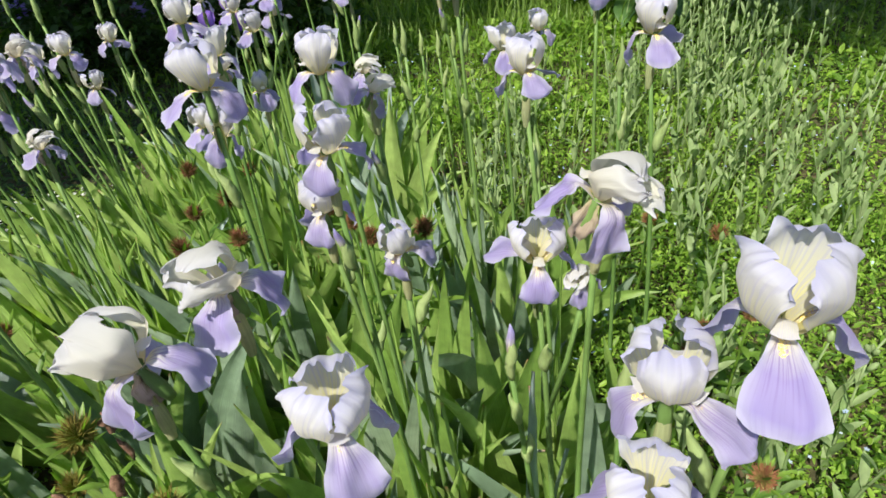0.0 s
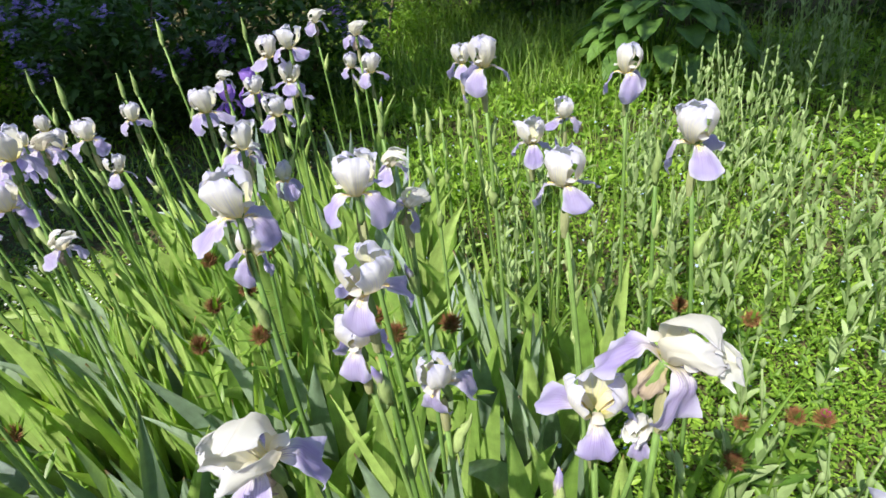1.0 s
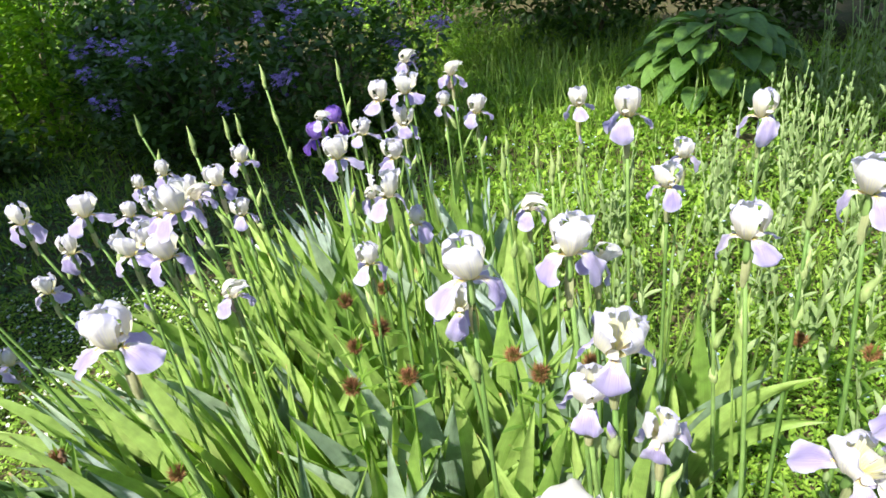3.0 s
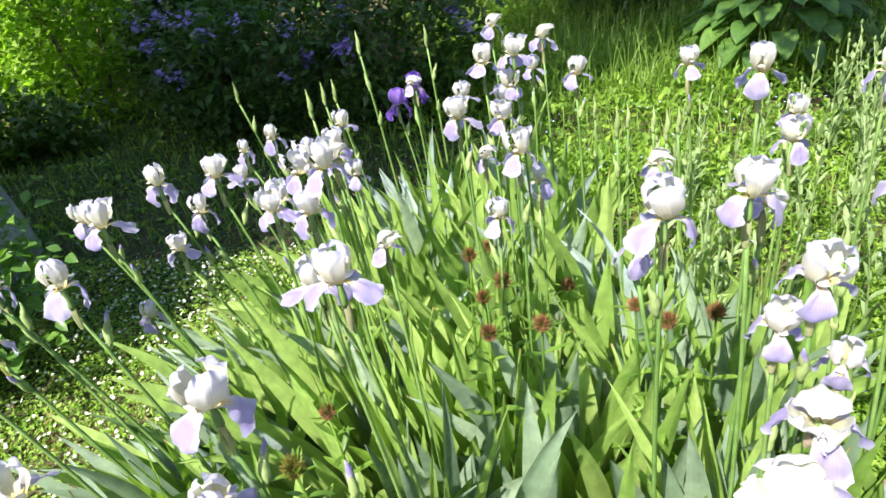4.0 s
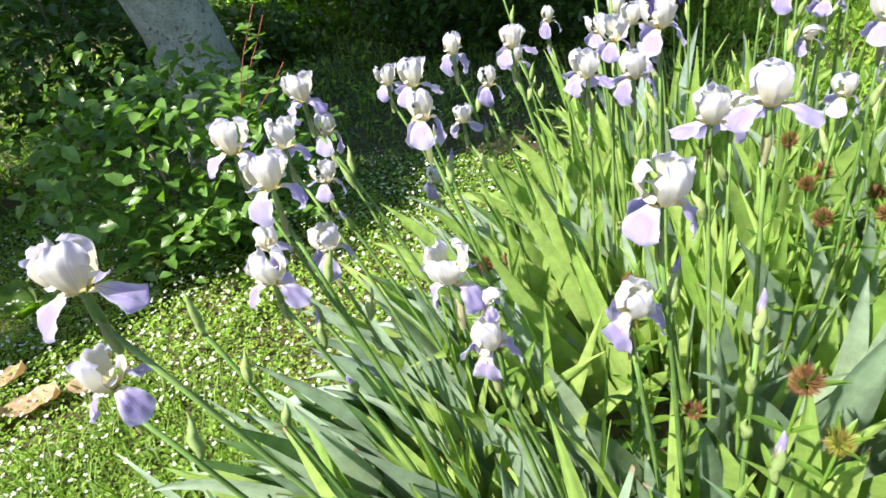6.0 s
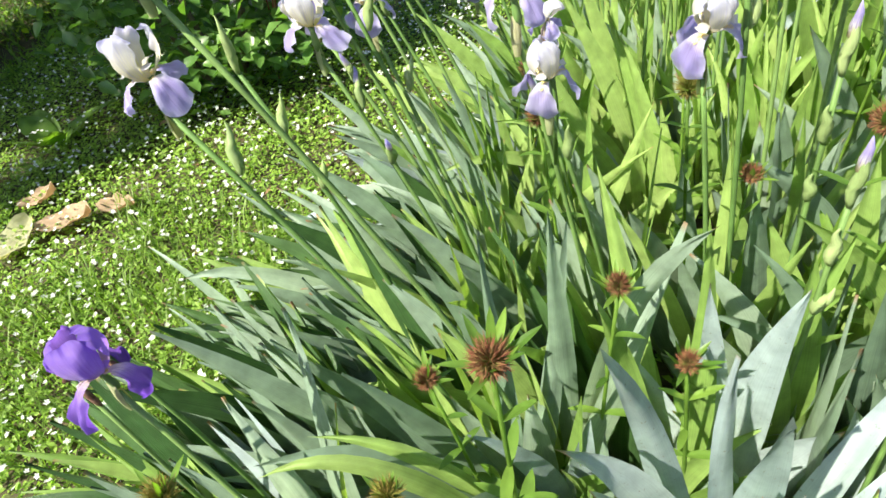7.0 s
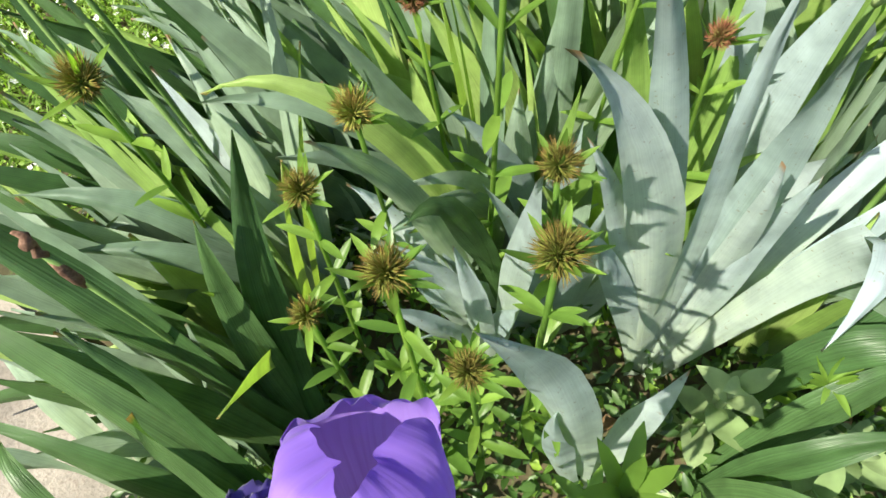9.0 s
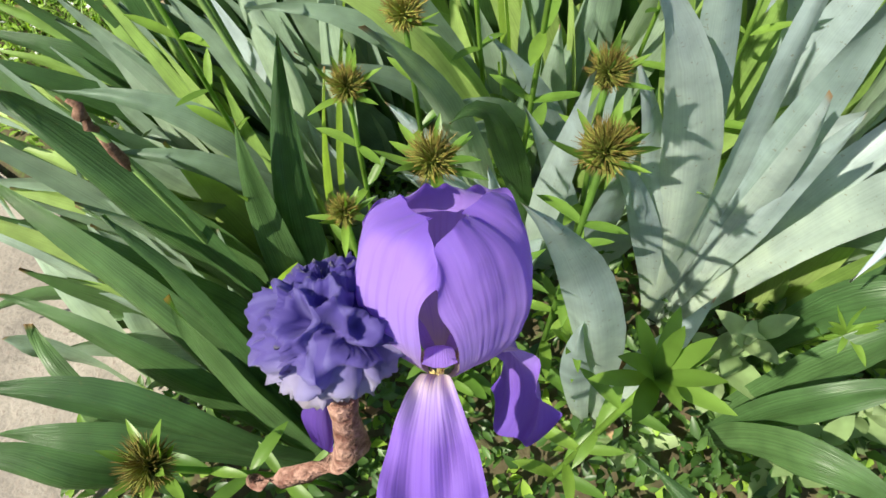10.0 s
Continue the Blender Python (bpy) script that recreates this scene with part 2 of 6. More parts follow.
FALL = petal_material("lilac fall petal", [(0.0, (0.66, 0.52, 0.16)), (0.2, (0.7, 0.65, 0.5)), (0.36, (0.66, 0.63, 0.7)), (0.55, (0.42, 0.35, 0.69)), (0.85, (0.4, 0.34, 0.7)), (1.0, (0.52, 0.49, 0.74))], (0.2, 0.1, 0.46), 0.75,
                      edge=(0.58, 0.56, 0.76), glow=(1.15, 1.15, 1.25), pale=(0.63, 0.6, 0.7))
WHITE_PETAL = petal_material("white wilting petal", [(0.0, (0.64, 0.55, 0.28)), (0.25, (0.66, 0.62, 0.48)), (0.6, (0.66, 0.65, 0.63)), (1.0, (0.6, 0.6, 0.68))], (0.58, 0.55, 0.56), 0.45)
SPENT = petal_material("dead petal", [(0.0, (0.5, 0.44, 0.24)), (0.4, (0.58, 0.48, 0.38)), (1.0, (0.48, 0.37, 0.31))], (0.3, 0.2, 0.16), 0.7, glow=(1, 1, 1))
PURPLE_STANDARD = petal_material("violet standard petal", [(0.0, (0.5, 0.38, 0.3)), (0.14, (0.44, 0.32, 0.4)), (0.4, (0.4, 0.265, 0.7)), (0.75, (0.33, 0.2, 0.64)), (1.0, (0.2, 0.11, 0.5))], (0.26, 0.13, 0.5), 0.4, glow=(1.2, 1.0, 1.3), vein_reach=(0.3, 1.2))
PURPLE_FALL = petal_material("deep violet fall petal", [(0.0, (0.75, 0.62, 0.45)), (0.3, (0.68, 0.55, 0.6)), (0.44, (0.42, 0.3, 0.66)), (0.6, (0.26, 0.14, 0.58)), (1.0, (0.15, 0.07, 0.46))], (0.16, 0.06, 0.42), 0.4, glow=(1.2, 1.0, 1.3), vein_reach=(0.3, 1.2))
# its pale vein colour paints highlights on the crumpled folds
WITHERED = petal_material("withered violet petal", [(0.0, (0.34, 0.22, 0.13)), (0.2, (0.45, 0.37, 0.36)), (0.36, (0.46, 0.42, 0.58)), (0.54, (0.14, 0.105, 0.38)), (1.0, (0.06, 0.042, 0.26))], (0.3, 0.28, 0.56), 0.3, glow=(1, 1, 1.2), vein_reach=(0.6, 1.4))
MAGENTA = petal_material("magenta petal", [(0.0, (0.45, 0.03, 0.2)), (1.0, (0.68, 0.05, 0.36))], (0.4, 0.02, 0.2), 0.4)
BEARD = rough_material("yellow beard", (0.78, 0.58, 0.14), (0.82, 0.68, 0.32), 300, 900, bump=0.3, distance=0.001)
BROWN = rough_material("withered brown", (0.09, 0.045, 0.03), (0.24, 0.14, 0.1), 110, 500, bump=0.5, distance=0.003)
BROWN_PINK = rough_material("dried pinkish stalk", (0.14, 0.06, 0.045), (0.4, 0.24, 0.19), 160, 500, bump=0.9, distance=0.004)
SOIL = rough_material("soil and moss", (0.05, 0.05, 0.025), (0.1, 0.075, 0.045), 6.0, 70.0, third=(0.07, 0.1, 0.03))
BARK = rough_material("grey bark", (0.32, 0.33, 0.31), (0.5, 0.51, 0.49), 9.0, 45.0, bump=1.0, distance=0.03, third=(0.16, 0.16, 0.14))
CONCRETE = rough_material("worn concrete", (0.2, 0.175, 0.155), (0.31, 0.275, 0.24), 9.0, 160.0, bump=0.7, distance=0.008, third=(0.18, 0.15, 0.13))
TWIG = rough_material("red shoot", (0.2, 0.06, 0.04), (0.32, 0.12, 0.07), 30, 200, rough=0.5, bump=0.2, distance=0.002)
WOOD = rough_material("twig", (0.12, 0.1, 0.07), (0.2, 0.17, 0.12), 30, 200, bump=0.4, distance=0.004)

# ---- mesh helpers ----
def mesh_of(name, verts, faces, material, uvs=None, smooth=True):
    me = bpy.data.meshes.new(name)
    me.from_pydata([tuple(map(float, v)) for v in verts], [], faces)
    if uvs is not None:
        layer = me.uv_layers.new(name="UVMap")
        flat = np.asarray(uvs, dtype=np.float32)
        idx = np.empty(len(me.loops), dtype=np.int32)
        me.loops.foreach_get("vertex_index", idx)
        layer.data.foreach_set("uv", flat[idx].ravel())
    me.materials.append(material)
    if smooth:
        me.polygons.foreach_set("use_smooth", [True] * len(me.polygons))
    me.update()
    return me


def sheet(name, rows, cols, f, material):
    """A grid surface f(u along 0..1, v across -1..1)."""
    verts, uvs, faces = [], [], []
    for i in range(rows + 1):
        for j in range(cols + 1):
            u, v = i / rows, 2 * j / cols - 1
            verts.append(f(u, v))
            uvs.append((v * 0.5 + 0.5, u))
    for i in range(rows):
        for j in range(cols):
            a = i * (cols + 1) + j
            faces.append((a, a + 1, a + cols + 2, a + cols + 1))
    return mesh_of(name, verts, faces, material, uvs)


def tube(name, pts, radii, material, sides=6):
    """A closed tapered tube along points."""
    pts = [Vector(p) for p in pts]
    verts, uvs, faces = [], [], []
    ref = Vector((0.31, 0.17, 0.93)).normalized()
    for i, p in enumerate(pts):
        d = (pts[min(i + 1, len(pts) - 1)] - pts[max(i - 1, 0)]).normalized()
        a = d.cross(ref if abs(d.dot(ref)) < 0.95 else Vector((1, 0, 0))).normalized()
        b = d.cross(a)
        for k in range(sides):
            q = 2 * math.pi * k / sides
            verts.append(p + (a * math.cos(q) + b * math.sin(q)) * radii[i])
            uvs.append((k / sides, i / (len(pts) - 1)))
    for i in range(len(pts) - 1):
        for k in range(sides):
            faces.append((i * sides + k, i * sides + (k + 1) % sides, (i + 1) * sides + (k + 1) % sides, (i + 1) * sides + k))
    faces.append(tuple(range(sides))[::-1])
    faces.append(tuple((len(pts) - 1) * sides + k for k in range(sides)))
    return mesh_of(name, verts, faces, material, uvs)


def child(name, me, parent, m=None, label=""):
    ob = new(name, me)
    ob.parent = parent
    if m is not None:
        ob.matrix_basis = m
    if label:
        ob["label"] = label
    return ob


def thing(name, x, y, z, label, category, group="", kind=""):
    ob = new(name)
    ob.empty_display_size = 0.03
    ob.location = (x, y, z)
    return tagged(ob, label, category, group, kind)


def ground_height(x, y):
    return 0.018 * noise.noise(Vector((x * 1.3, y * 1.3, 0.4))) + 0.006 * noise.noise(Vector((x * 9, y * 9, 3.1)))


def scattered(name, spots, material, rng, size=(0.02, 0.04), slim=0.4, tilt=(10, 80), fold=0.25, droop=0.15):
    """Many small folded leaves in one mesh: spots gives (x, y, z) of each leaf's foot; slim is width over length."""
    P = np.asarray(spots, dtype=np.float64)
    n = len(P)
    L = rng.uniform(size[0], size[1], n)
    az = rng.uniform(0, 2 * np.pi, n)
    el = np.radians(rng.uniform(tilt[0], tilt[1], n))
    d = np.stack([np.cos(az) * np.cos(el), np.sin(az) * np.cos(el), np.sin(el)], 1)
    side = np.stack([-np.sin(az), np.cos(az), np.zeros(n)], 1)
    up = np.cross(d, side)
    up *= np.where(up[:, 2:3] < 0, -1, 1)
    rollv = rng.uniform(-0.7, 0.7, n)[:, None]
    side, up = side * np.cos(rollv) + up * np.sin(rollv), up * np.cos(rollv) - side * np.sin(rollv)
    W = (L * slim * 0.5)[:, None]
    L = L[:, None]
    b = P
    r1 = P + d * L * 0.38 - up * L * fold * 0.08
    r2 = P + d * L * 0.72 - up * L * droop * 0.4
    tipp = P + d * L - up * L * droop
    v = np.stack([b, r1 + side * W + up * W * fold * 2, r1, r1 - side * W + up * W * fold * 2,
                  r2 + side * W * 0.72 + up * W * fold, r2, r2 - side * W * 0.72 + up * W * fold, tipp], 1).reshape(-1, 3)
    base = (np.arange(n) * 8)[:, None]
    tri = np.array([[0, 2, 1], [0, 3, 2], [4, 5, 7], [5, 6, 7]])
    quad = np.array([[1, 2, 5, 4], [2, 3, 6, 5]])
    faces = [tuple(f) for f in (base[:, :, None] + tri[None]).reshape(-1, 3).tolist()] + [tuple(f) for f in (base[:, :, None] + quad[None]).reshape(-1, 4).tolist()]
    uv1 = np.array([[.5, 0], [0, .38], [.5, .38], [1, .38], [.14, .72], [.5, .72], [.86, .72], [.5, 1]])
    return mesh_of(name, v.tolist(), faces, material, np.tile(uv1, (n, 1)))


def blades(name, spots, material, rng, length=(0.1, 0.25), width=0.004, lean=0.5):
    """Many grass blades in one mesh, each bent over once."""
    P = np.asarray(spots, dtype=np.float64)
    n = len(P)
    L = rng.uniform(length[0], length[1], n)[:, None]
    az = rng.uniform(0, 2 * np.pi, n)
    out = np.stack([np.cos(az), np.sin(az), np.zeros(n)], 1)
    side = np.stack([-np.sin(az), np.cos(az), np.zeros(n)], 1) * width * 0.5
    upv = np.array([0, 0, 1.0])
    k = rng.uniform(0.15, lean, n)[:, None]
    rows = []
    for u, w in ((0, 1.0), (0.35, 1.0), (0.7, 0.7)):
        c = P + upv * L * (u - 0.35 * k * u * u) + out * L * k * u * u
        rows += [c - side * w, c + side * w]
    rows.append(P + upv * L * (1 - 0.45 * k) + out * L * k)
    v = np.stack(rows, 1).reshape(-1, 3)
    base = (np.arange(n) * 7)[:, None]
    faces = [tuple(f) for f in (base[:, :, None] + np.array([[0, 1, 3, 2], [2, 3, 5, 4]])[None]).reshape(-1, 4).tolist()]
    faces += [tuple(f) for f in (base + np.array([[4, 5, 6]])).tolist()]
    uv1 = np.array([[0, 0], [1, 0], [0, .35], [1, .35], [.1, .7], [.9, .7], [.5, 1]])
    return mesh_of(name, v.tolist(), faces, material, np.tile(uv1, (n, 1)))


def in_patch(rng, n, inside, box, top, low=0.0, clump=3.0):
    """Feet of leaves over a patch of ground: inside(x, y) says where, top how high they grow, in uneven tussocks."""
    spots = []
    x0, y0, x1, y1 = box
    while len(spots) < n:
        x, y = rng.uniform(x0, x1), rng.uniform(y0, y1)
        if not inside(x, y):
            continue
        c = 0.5 + 0.5 * noise.noise(Vector((x * clump, y * clump, 7.7)))
        if rng.random() > 0.25 + c:
            continue
        spots.append((x, y, low + (top - low) * (0.35 + 0.65 * c) * rng.random() ** 0.7))
    return spots

# ---- ground ----
def bed(x, y):
    """The iris bed."""
    left = -0.98 + 0.16 * max(0.0, y - 0.5) + 0.12 * max(0.0, y - 1.5)
    right = 0.02 + 0.75 * min(max(y + 0.1, 0.0), 0.7) - 0.3 * max(0.0, y - 0.8)
    return -0.2 < y < 2.45 and left < x < right


def build_ground():
    # one sheet: fine near the bed, coarse to the horizon
    xs = [-400, -120, -40, -16, -9] + list(np.arange(-6, 6.01, 0.15)) + [9, 16, 40, 120, 400]
    ys = [-400, -120, -40, -12, -5] + list(np.arange(-2.0, 9.01, 0.15)) + [12, 18, 40, 120, 400]
    verts = [(x, y, ground_height(x, y) if abs(x) < 7 and -3 < y < 10 else 0.0) for y in ys for x in xs]
    w = len(xs)
    faces = [(j * w + i, j * w + i + 1, (j + 1) * w + i + 1, (j + 1) * w + i) for j in range(len(ys) - 1) for i in range(w - 1)]
    ob = new("ground", mesh_of("ground", verts, faces, SOIL))
    tagged(ob, "dark crumbly garden soil with moss and litter", "ground", kind="structure")


def build_path():
    # worn concrete slab at the edge of the bed
    bm = bmesh.new()
    bmesh.ops.create_cube(bm, size=1.0, matrix=Matrix.Translation((-1.86, -1.0, 0.0)) @ Matrix.Rotation(radians(-6), 4, "Z") @ Matrix.Diagonal((1.75, 2.0, 0.07, 1)))
    bmesh.ops.bevel(bm, geom=bm.edges[:], offset=0.012, segments=2, affect="EDGES")
    me = bpy.data.meshes.new("slab")
    bm.to_mesh(me)
    bm.free()
    me.materials.append(CONCRETE)
    tagged(new("pavement", me), "worn pale concrete path slab beside the flower bed", "path", kind="structure")


build_ground()
build_path()

# ---- irises ----
def iris_leaf_mesh(length, width, tilt, bow, out, plane, seed, roll=0.0):
    """A sword leaf lying in its fan's plane (heading, degrees): it leaves the ground at tilt degrees from the upright,
    bends on by bow degrees, and its tip falls out of the plane by out metres."""
    d = Vector((math.cos(radians(plane)), math.sin(radians(plane)), 0))
    nrm = Vector((-d.y, d.x, 0))
    rows = 12
    line, p, a = [], Vector((0, 0, 0)), radians(tilt)
    for i in range(rows + 1):
        u = i / rows
        a = radians(tilt + bow * u ** 1.8)
        line.append((p.copy(), a))
        p = p + (d * math.sin(a) + Vector((0, 0, math.cos(a)))) * (length / rows)
    twist = 0.5 * noise.noise(Vector((seed * 3.7, 1.2, 0)))

    def f(u, v):
        q, a = line[round(u * rows)]
        wide = width * 0.5 * min(1.0, 0.62 + 0.75 * u) * max(0.0, 1 - max(0.0, (u - 0.42) / 0.58) ** 1.65)
        lat = d * math.cos(a) - Vector((0, 0, math.sin(a)))
        tw = twist * u + roll * min(1.0, 2 * u)
        lat2 = lat * math.cos(tw) + nrm * math.sin(tw)
        ridge = 0.035 * width * (1 - abs(v)) * (1 if seed % 2 else -1) * 2
        wave = 0.05 * width * noise.noise(Vector((u * 5, v, seed * 1.7)))
        return q + lat2 * (v * wide) + nrm * (out * u * u + ridge + wave)

    return sheet("leaf", rows, 4, f, IRIS_LEAF)


def iris_fan(x, y, plane, n=6, height=0.52, width=0.036, spread=30, lean=0, seed=1, stuff=IRIS_LEAF, roll=0.0, name="iris_fan",
             label="fan of sword-shaped grey-green iris leaves in the bed"):
    """A fan without a flower: leaves in one upright plane, the longest in the middle."""
    rng = random.Random(seed * 7919)
    ob = thing(name, x, y, ground_height(x, y) - 0.012, label, "iris plant", "irises in the bed")
    for i in range(n):
        s = (2 * i / (n - 1) - 1) if n > 1 else 0
        tall = height * (1 - 0.42 * abs(s) ** 1.5) * rng.uniform(0.82, 1.1)
        arch = rng.uniform(30, 75) if rng.random() < 0.2 else 0
        me = iris_leaf_mesh(tall * (1.08 if arch else 1), width * rng.uniform(0.8, 1.2), spread * s + lean + rng.uniform(-5, 5), 14 * s + lean * 0.5 + (rng.uniform(-8, 12) + arch) * (1 if s + lean * 0.05 >= 0 else -1),
                            rng.uniform(-0.05, 0.05), plane + rng.uniform(-9, 9), seed * 13 + i, roll * rng.uniform(0.5, 1.4))
        me.materials[0] = stuff
        child("leaf", me, ob, Matrix.Translation(Vector((math.cos(radians(plane)), math.sin(radians(plane)), 0)) * 0.014 * s))
    return ob


def smooth_at(a, s):
    """A smooth curve through the values of a at 0, 1, 2 ..."""
    i = min(int(s), len(a) - 2)
    t = s - i
    p, q = a[i], a[i + 1]
    o = a[i - 1] if i else 2 * p - q
    r = a[i + 2] if i + 2 < len(a) else q + (q - p) * 0.3
    return 0.5 * (2 * p + (q - o) * t + (2 * o - 5 * p + 4 * q - r) * t * t + (3 * p - o - 3 * q + r) * t ** 3)


def standard_mesh(k, material, size=1.0, open_out=0.0, crumple=0.0, wide=1.0, tall=1.0, ruffle=1.0, fine=1, bend=0.0, bend_to=0.0):
    """An upright petal: a narrow claw widens to a broad domed blade with a crimped rim, its tip leaning in over the flower.
    bend: how far its upper part has wilted over, towards bend_to (radians, in its own frame)."""
    R = [a + o * open_out for a, o in zip((0.004, 0.0145, 0.0245, 0.0285, 0.0245, 0.011), (0.0, 0.001, 0.004, 0.01, 0.018, 0.026))]
    Z = [(a - o * max(0.0, open_out)) * tall for a, o in zip((0.0, 0.01, 0.026, 0.045, 0.061, 0.069), (0.0, 0.0, 0.001, 0.002, 0.004, 0.005))]
    W = [a * wide for a in (0.0045, 0.0098, 0.02, 0.0272, 0.028, 0.021)]
    rng = random.Random(k * 31 + 5)
    p1, p2, p3, skew = rng.uniform(0, 6.28), rng.uniform(0, 6.28), rng.uniform(0, 6.28), rng.uniform(-0.12, 0.12)
    way = Vector((math.cos(bend_to), math.sin(bend_to), 0))

    def f(u, v):
        s = 5 * u * (1 - 0.3 * abs(v) ** 2.4 * u * u)
        r, z, w = (smooth_at(a, s) for a in (R, Z, W))
        rc = max(0.017, 1.08 * r)
        ang = max(-1.5, min(1.5, v * w / rc))
        top = max(0.0, u - 0.7)
        rim = abs(v) ** 3 * u
        ruf = ruffle * (0.0034 * rim * math.sin(12 * u + (p1 if v > 0 else p2)) + 0.0085 * top * math.sin(6.5 * v + p3) + 0.004 * top * math.sin(15 * v + p1) + 0.0007 * max(0.0, u - 0.82) / 0.18 * math.sin(23 * v + p2))
        crease = 0.0024 * math.exp(-(v * 5.5) ** 2) * math.sin(math.pi * u)
        x = r - rc * (1 - math.cos(ang)) + ruf + crease + 0.0035 * abs(v) ** 3 * u * (1 - u) * 2
        p = Vector((x, rc * math.sin(ang) + skew * z * u, z + 0.6 * ruf - 0.003 * top * math.exp(-(v * 4) ** 2) * 3))
        q = p * 30 + Vector((k * 3.1, 0.7 * k, 0))
        soft = (0.0018 + 0.012 * crumple) * min(1.0, 1.6 * u)
        p += Vector((noise.noise(q), noise.noise(q + Vector((9, 3, 1))), noise.noise(q + Vector((2, 8, 5))))) * soft
        if crumple:
            p.x += 0.006 * crumple * u * (abs(noise.noise(p * 75 + Vector((k, 2 * k, 0)))) - 0.2)
            if bend:
                q = p * 52 + Vector((1.7 * k, k, 3))
                p += Vector((noise.noise(q), noise.noise(q + Vector((4, 9, 1))), noise.noise(q + Vector((7, 2, 5))))) * 0.008 * crumple * u
        if bend:
            h = p.z - 0.016
            if h > 0:
                turn = bend * 2.2 * min(1.3, h / 0.045)
                a = p.dot(way)
                p += way * (a * math.cos(turn) + h * math.sin(turn) - a)
                p.z = 0.016 + h * math.cos(turn) - 0.55 * a * math.sin(turn)
        return p * size

    return sheet("standard_petal", 20 * fine, 26 * fine, f, material)


def fall_mesh(k, material, size=1.0, spread=0.0, crumple=0.0, fine=1, slim=1.0):
    """A hanging petal: a narrow haft runs outward, the blade turns down and widens to a broad rounded end."""
    R = [0.005, 0.018, 0.029, 0.037 + 0.012 * spread, 0.0415 + 0.026 * spread, 0.0415 + 0.042 * spread]
    Z = [0.0, 0.0065, 0.004, -0.01 + 0.008 * spread, -0.032 + 0.021 * spread, -0.058 + 0.037 * spread]
    W = [a * slim for a in (0.0055, 0.0085, 0.0135, 0.0225, 0.0285, 0.0265)]
    rng = random.Random(k * 17 + 3)
    p1, p2, swing, curl = rng.uniform(0, 6.28), rng.uniform(0, 6.28), rng.uniform(-0.2, 0.2), rng.uniform(-0.5, 1.0)

    def f(u, v):
        s = 5 * u * (1 - 0.14 * v * v * u)
        r, z, w = (smooth_at(a, s) for a in (R, Z, W))
        wob = noise.noise(Vector((u * 4 + k * 3.3, v * 2.0, k + 0.5))) * (0.003 + 0.013 * crumple)
        ruf = 0.0042 * abs(v) ** 3 * u * math.sin(u * 15 + (p1 if v > 0 else p2)) + 0.0012 * v ** 4 * u * math.sin(u * 34 + p2) + 0.003 * max(0.0, u - 0.75) * 4 * math.sin(v * 6 + p1)
        down = 6.5 * (v * w) ** 2 * (1 - 0.55 * u)
        under = 0.012 * curl * max(0.0, u - 0.78) ** 2 * 20
        x = r - down * min(1, 1.6 * u) + wob + ruf - under + 0.006 * v * v * max(0.0, u - 0.6)
        zz = z - down * (1 - u) * 0.6 + 0.4 * ruf + 0.5 * wob + 0.35 * under
        return Vector((x, v * w * (1 - 0.3 * crumple * u) + swing * 0.03 * u * u, zz)) * size

    return sheet("fall_petal", 16 * fine, 12 * fine, f, material)


def beard_mesh(size=1.0):
    verts, faces = [], []
    rng = random.Random(5)
    for i in range(46):
        u = i / 45
        r, z = 0.011 + 0.019 * u, 0.0035 - 0.0015 * u * u + 0.002 * math.sin(u * 3)
        y = rng.uniform(-0.0022, 0.0022)
        q = Vector((r, y, z))
        tip = q + Vector((rng.uniform(-0.001, 0.002), y * 0.8, 0.004))
        b = len(verts)
        verts += [q + Vector((0.0011, 0, 0)), q + Vector((-0.0006, 0.0011, 0)), q + Vector((-0.0006, -0.0011, 0)), tip]
        faces += [(b, b + 1, b + 3), (b + 1, b + 2, b + 3), (b + 2, b, b + 3)]
    return mesh_of("beard", [v * size for v in verts], faces, BEARD)


def style_mesh(material):
    """Three short arms arching over the hafts, each with a small forked crest, joined at the centre."""
    verts, uvs, faces = [], [], []
    for a in range(3):
        turn = Matrix.Rotation(radians(120 * a), 3, "Z")
        base = len(verts)
        for i in range(7):
            u = i / 6
            r, z = 0.002 + 0.026 * u, 0.004 + 0.02 * math.sin(u * 2.4)
            w = 0.0035 + 0.0045 * u
            for j in range(4):
                v = 2 * j / 3 - 1
                crest = 0.007 * (u > 0.9) * abs(v)
                verts.append(turn @ Vector((r, v * w, z - 40 * (v * w) ** 2 + crest)))
                uvs.append((j / 3, 0.2 + 0.5 * u))
        for i in range(6):
            for j in range(3):
                q = base + i * 4 + j
                faces.append((q, q + 1, q + 5, q + 4))
    return mesh_of("style", verts, faces, material, uvs)


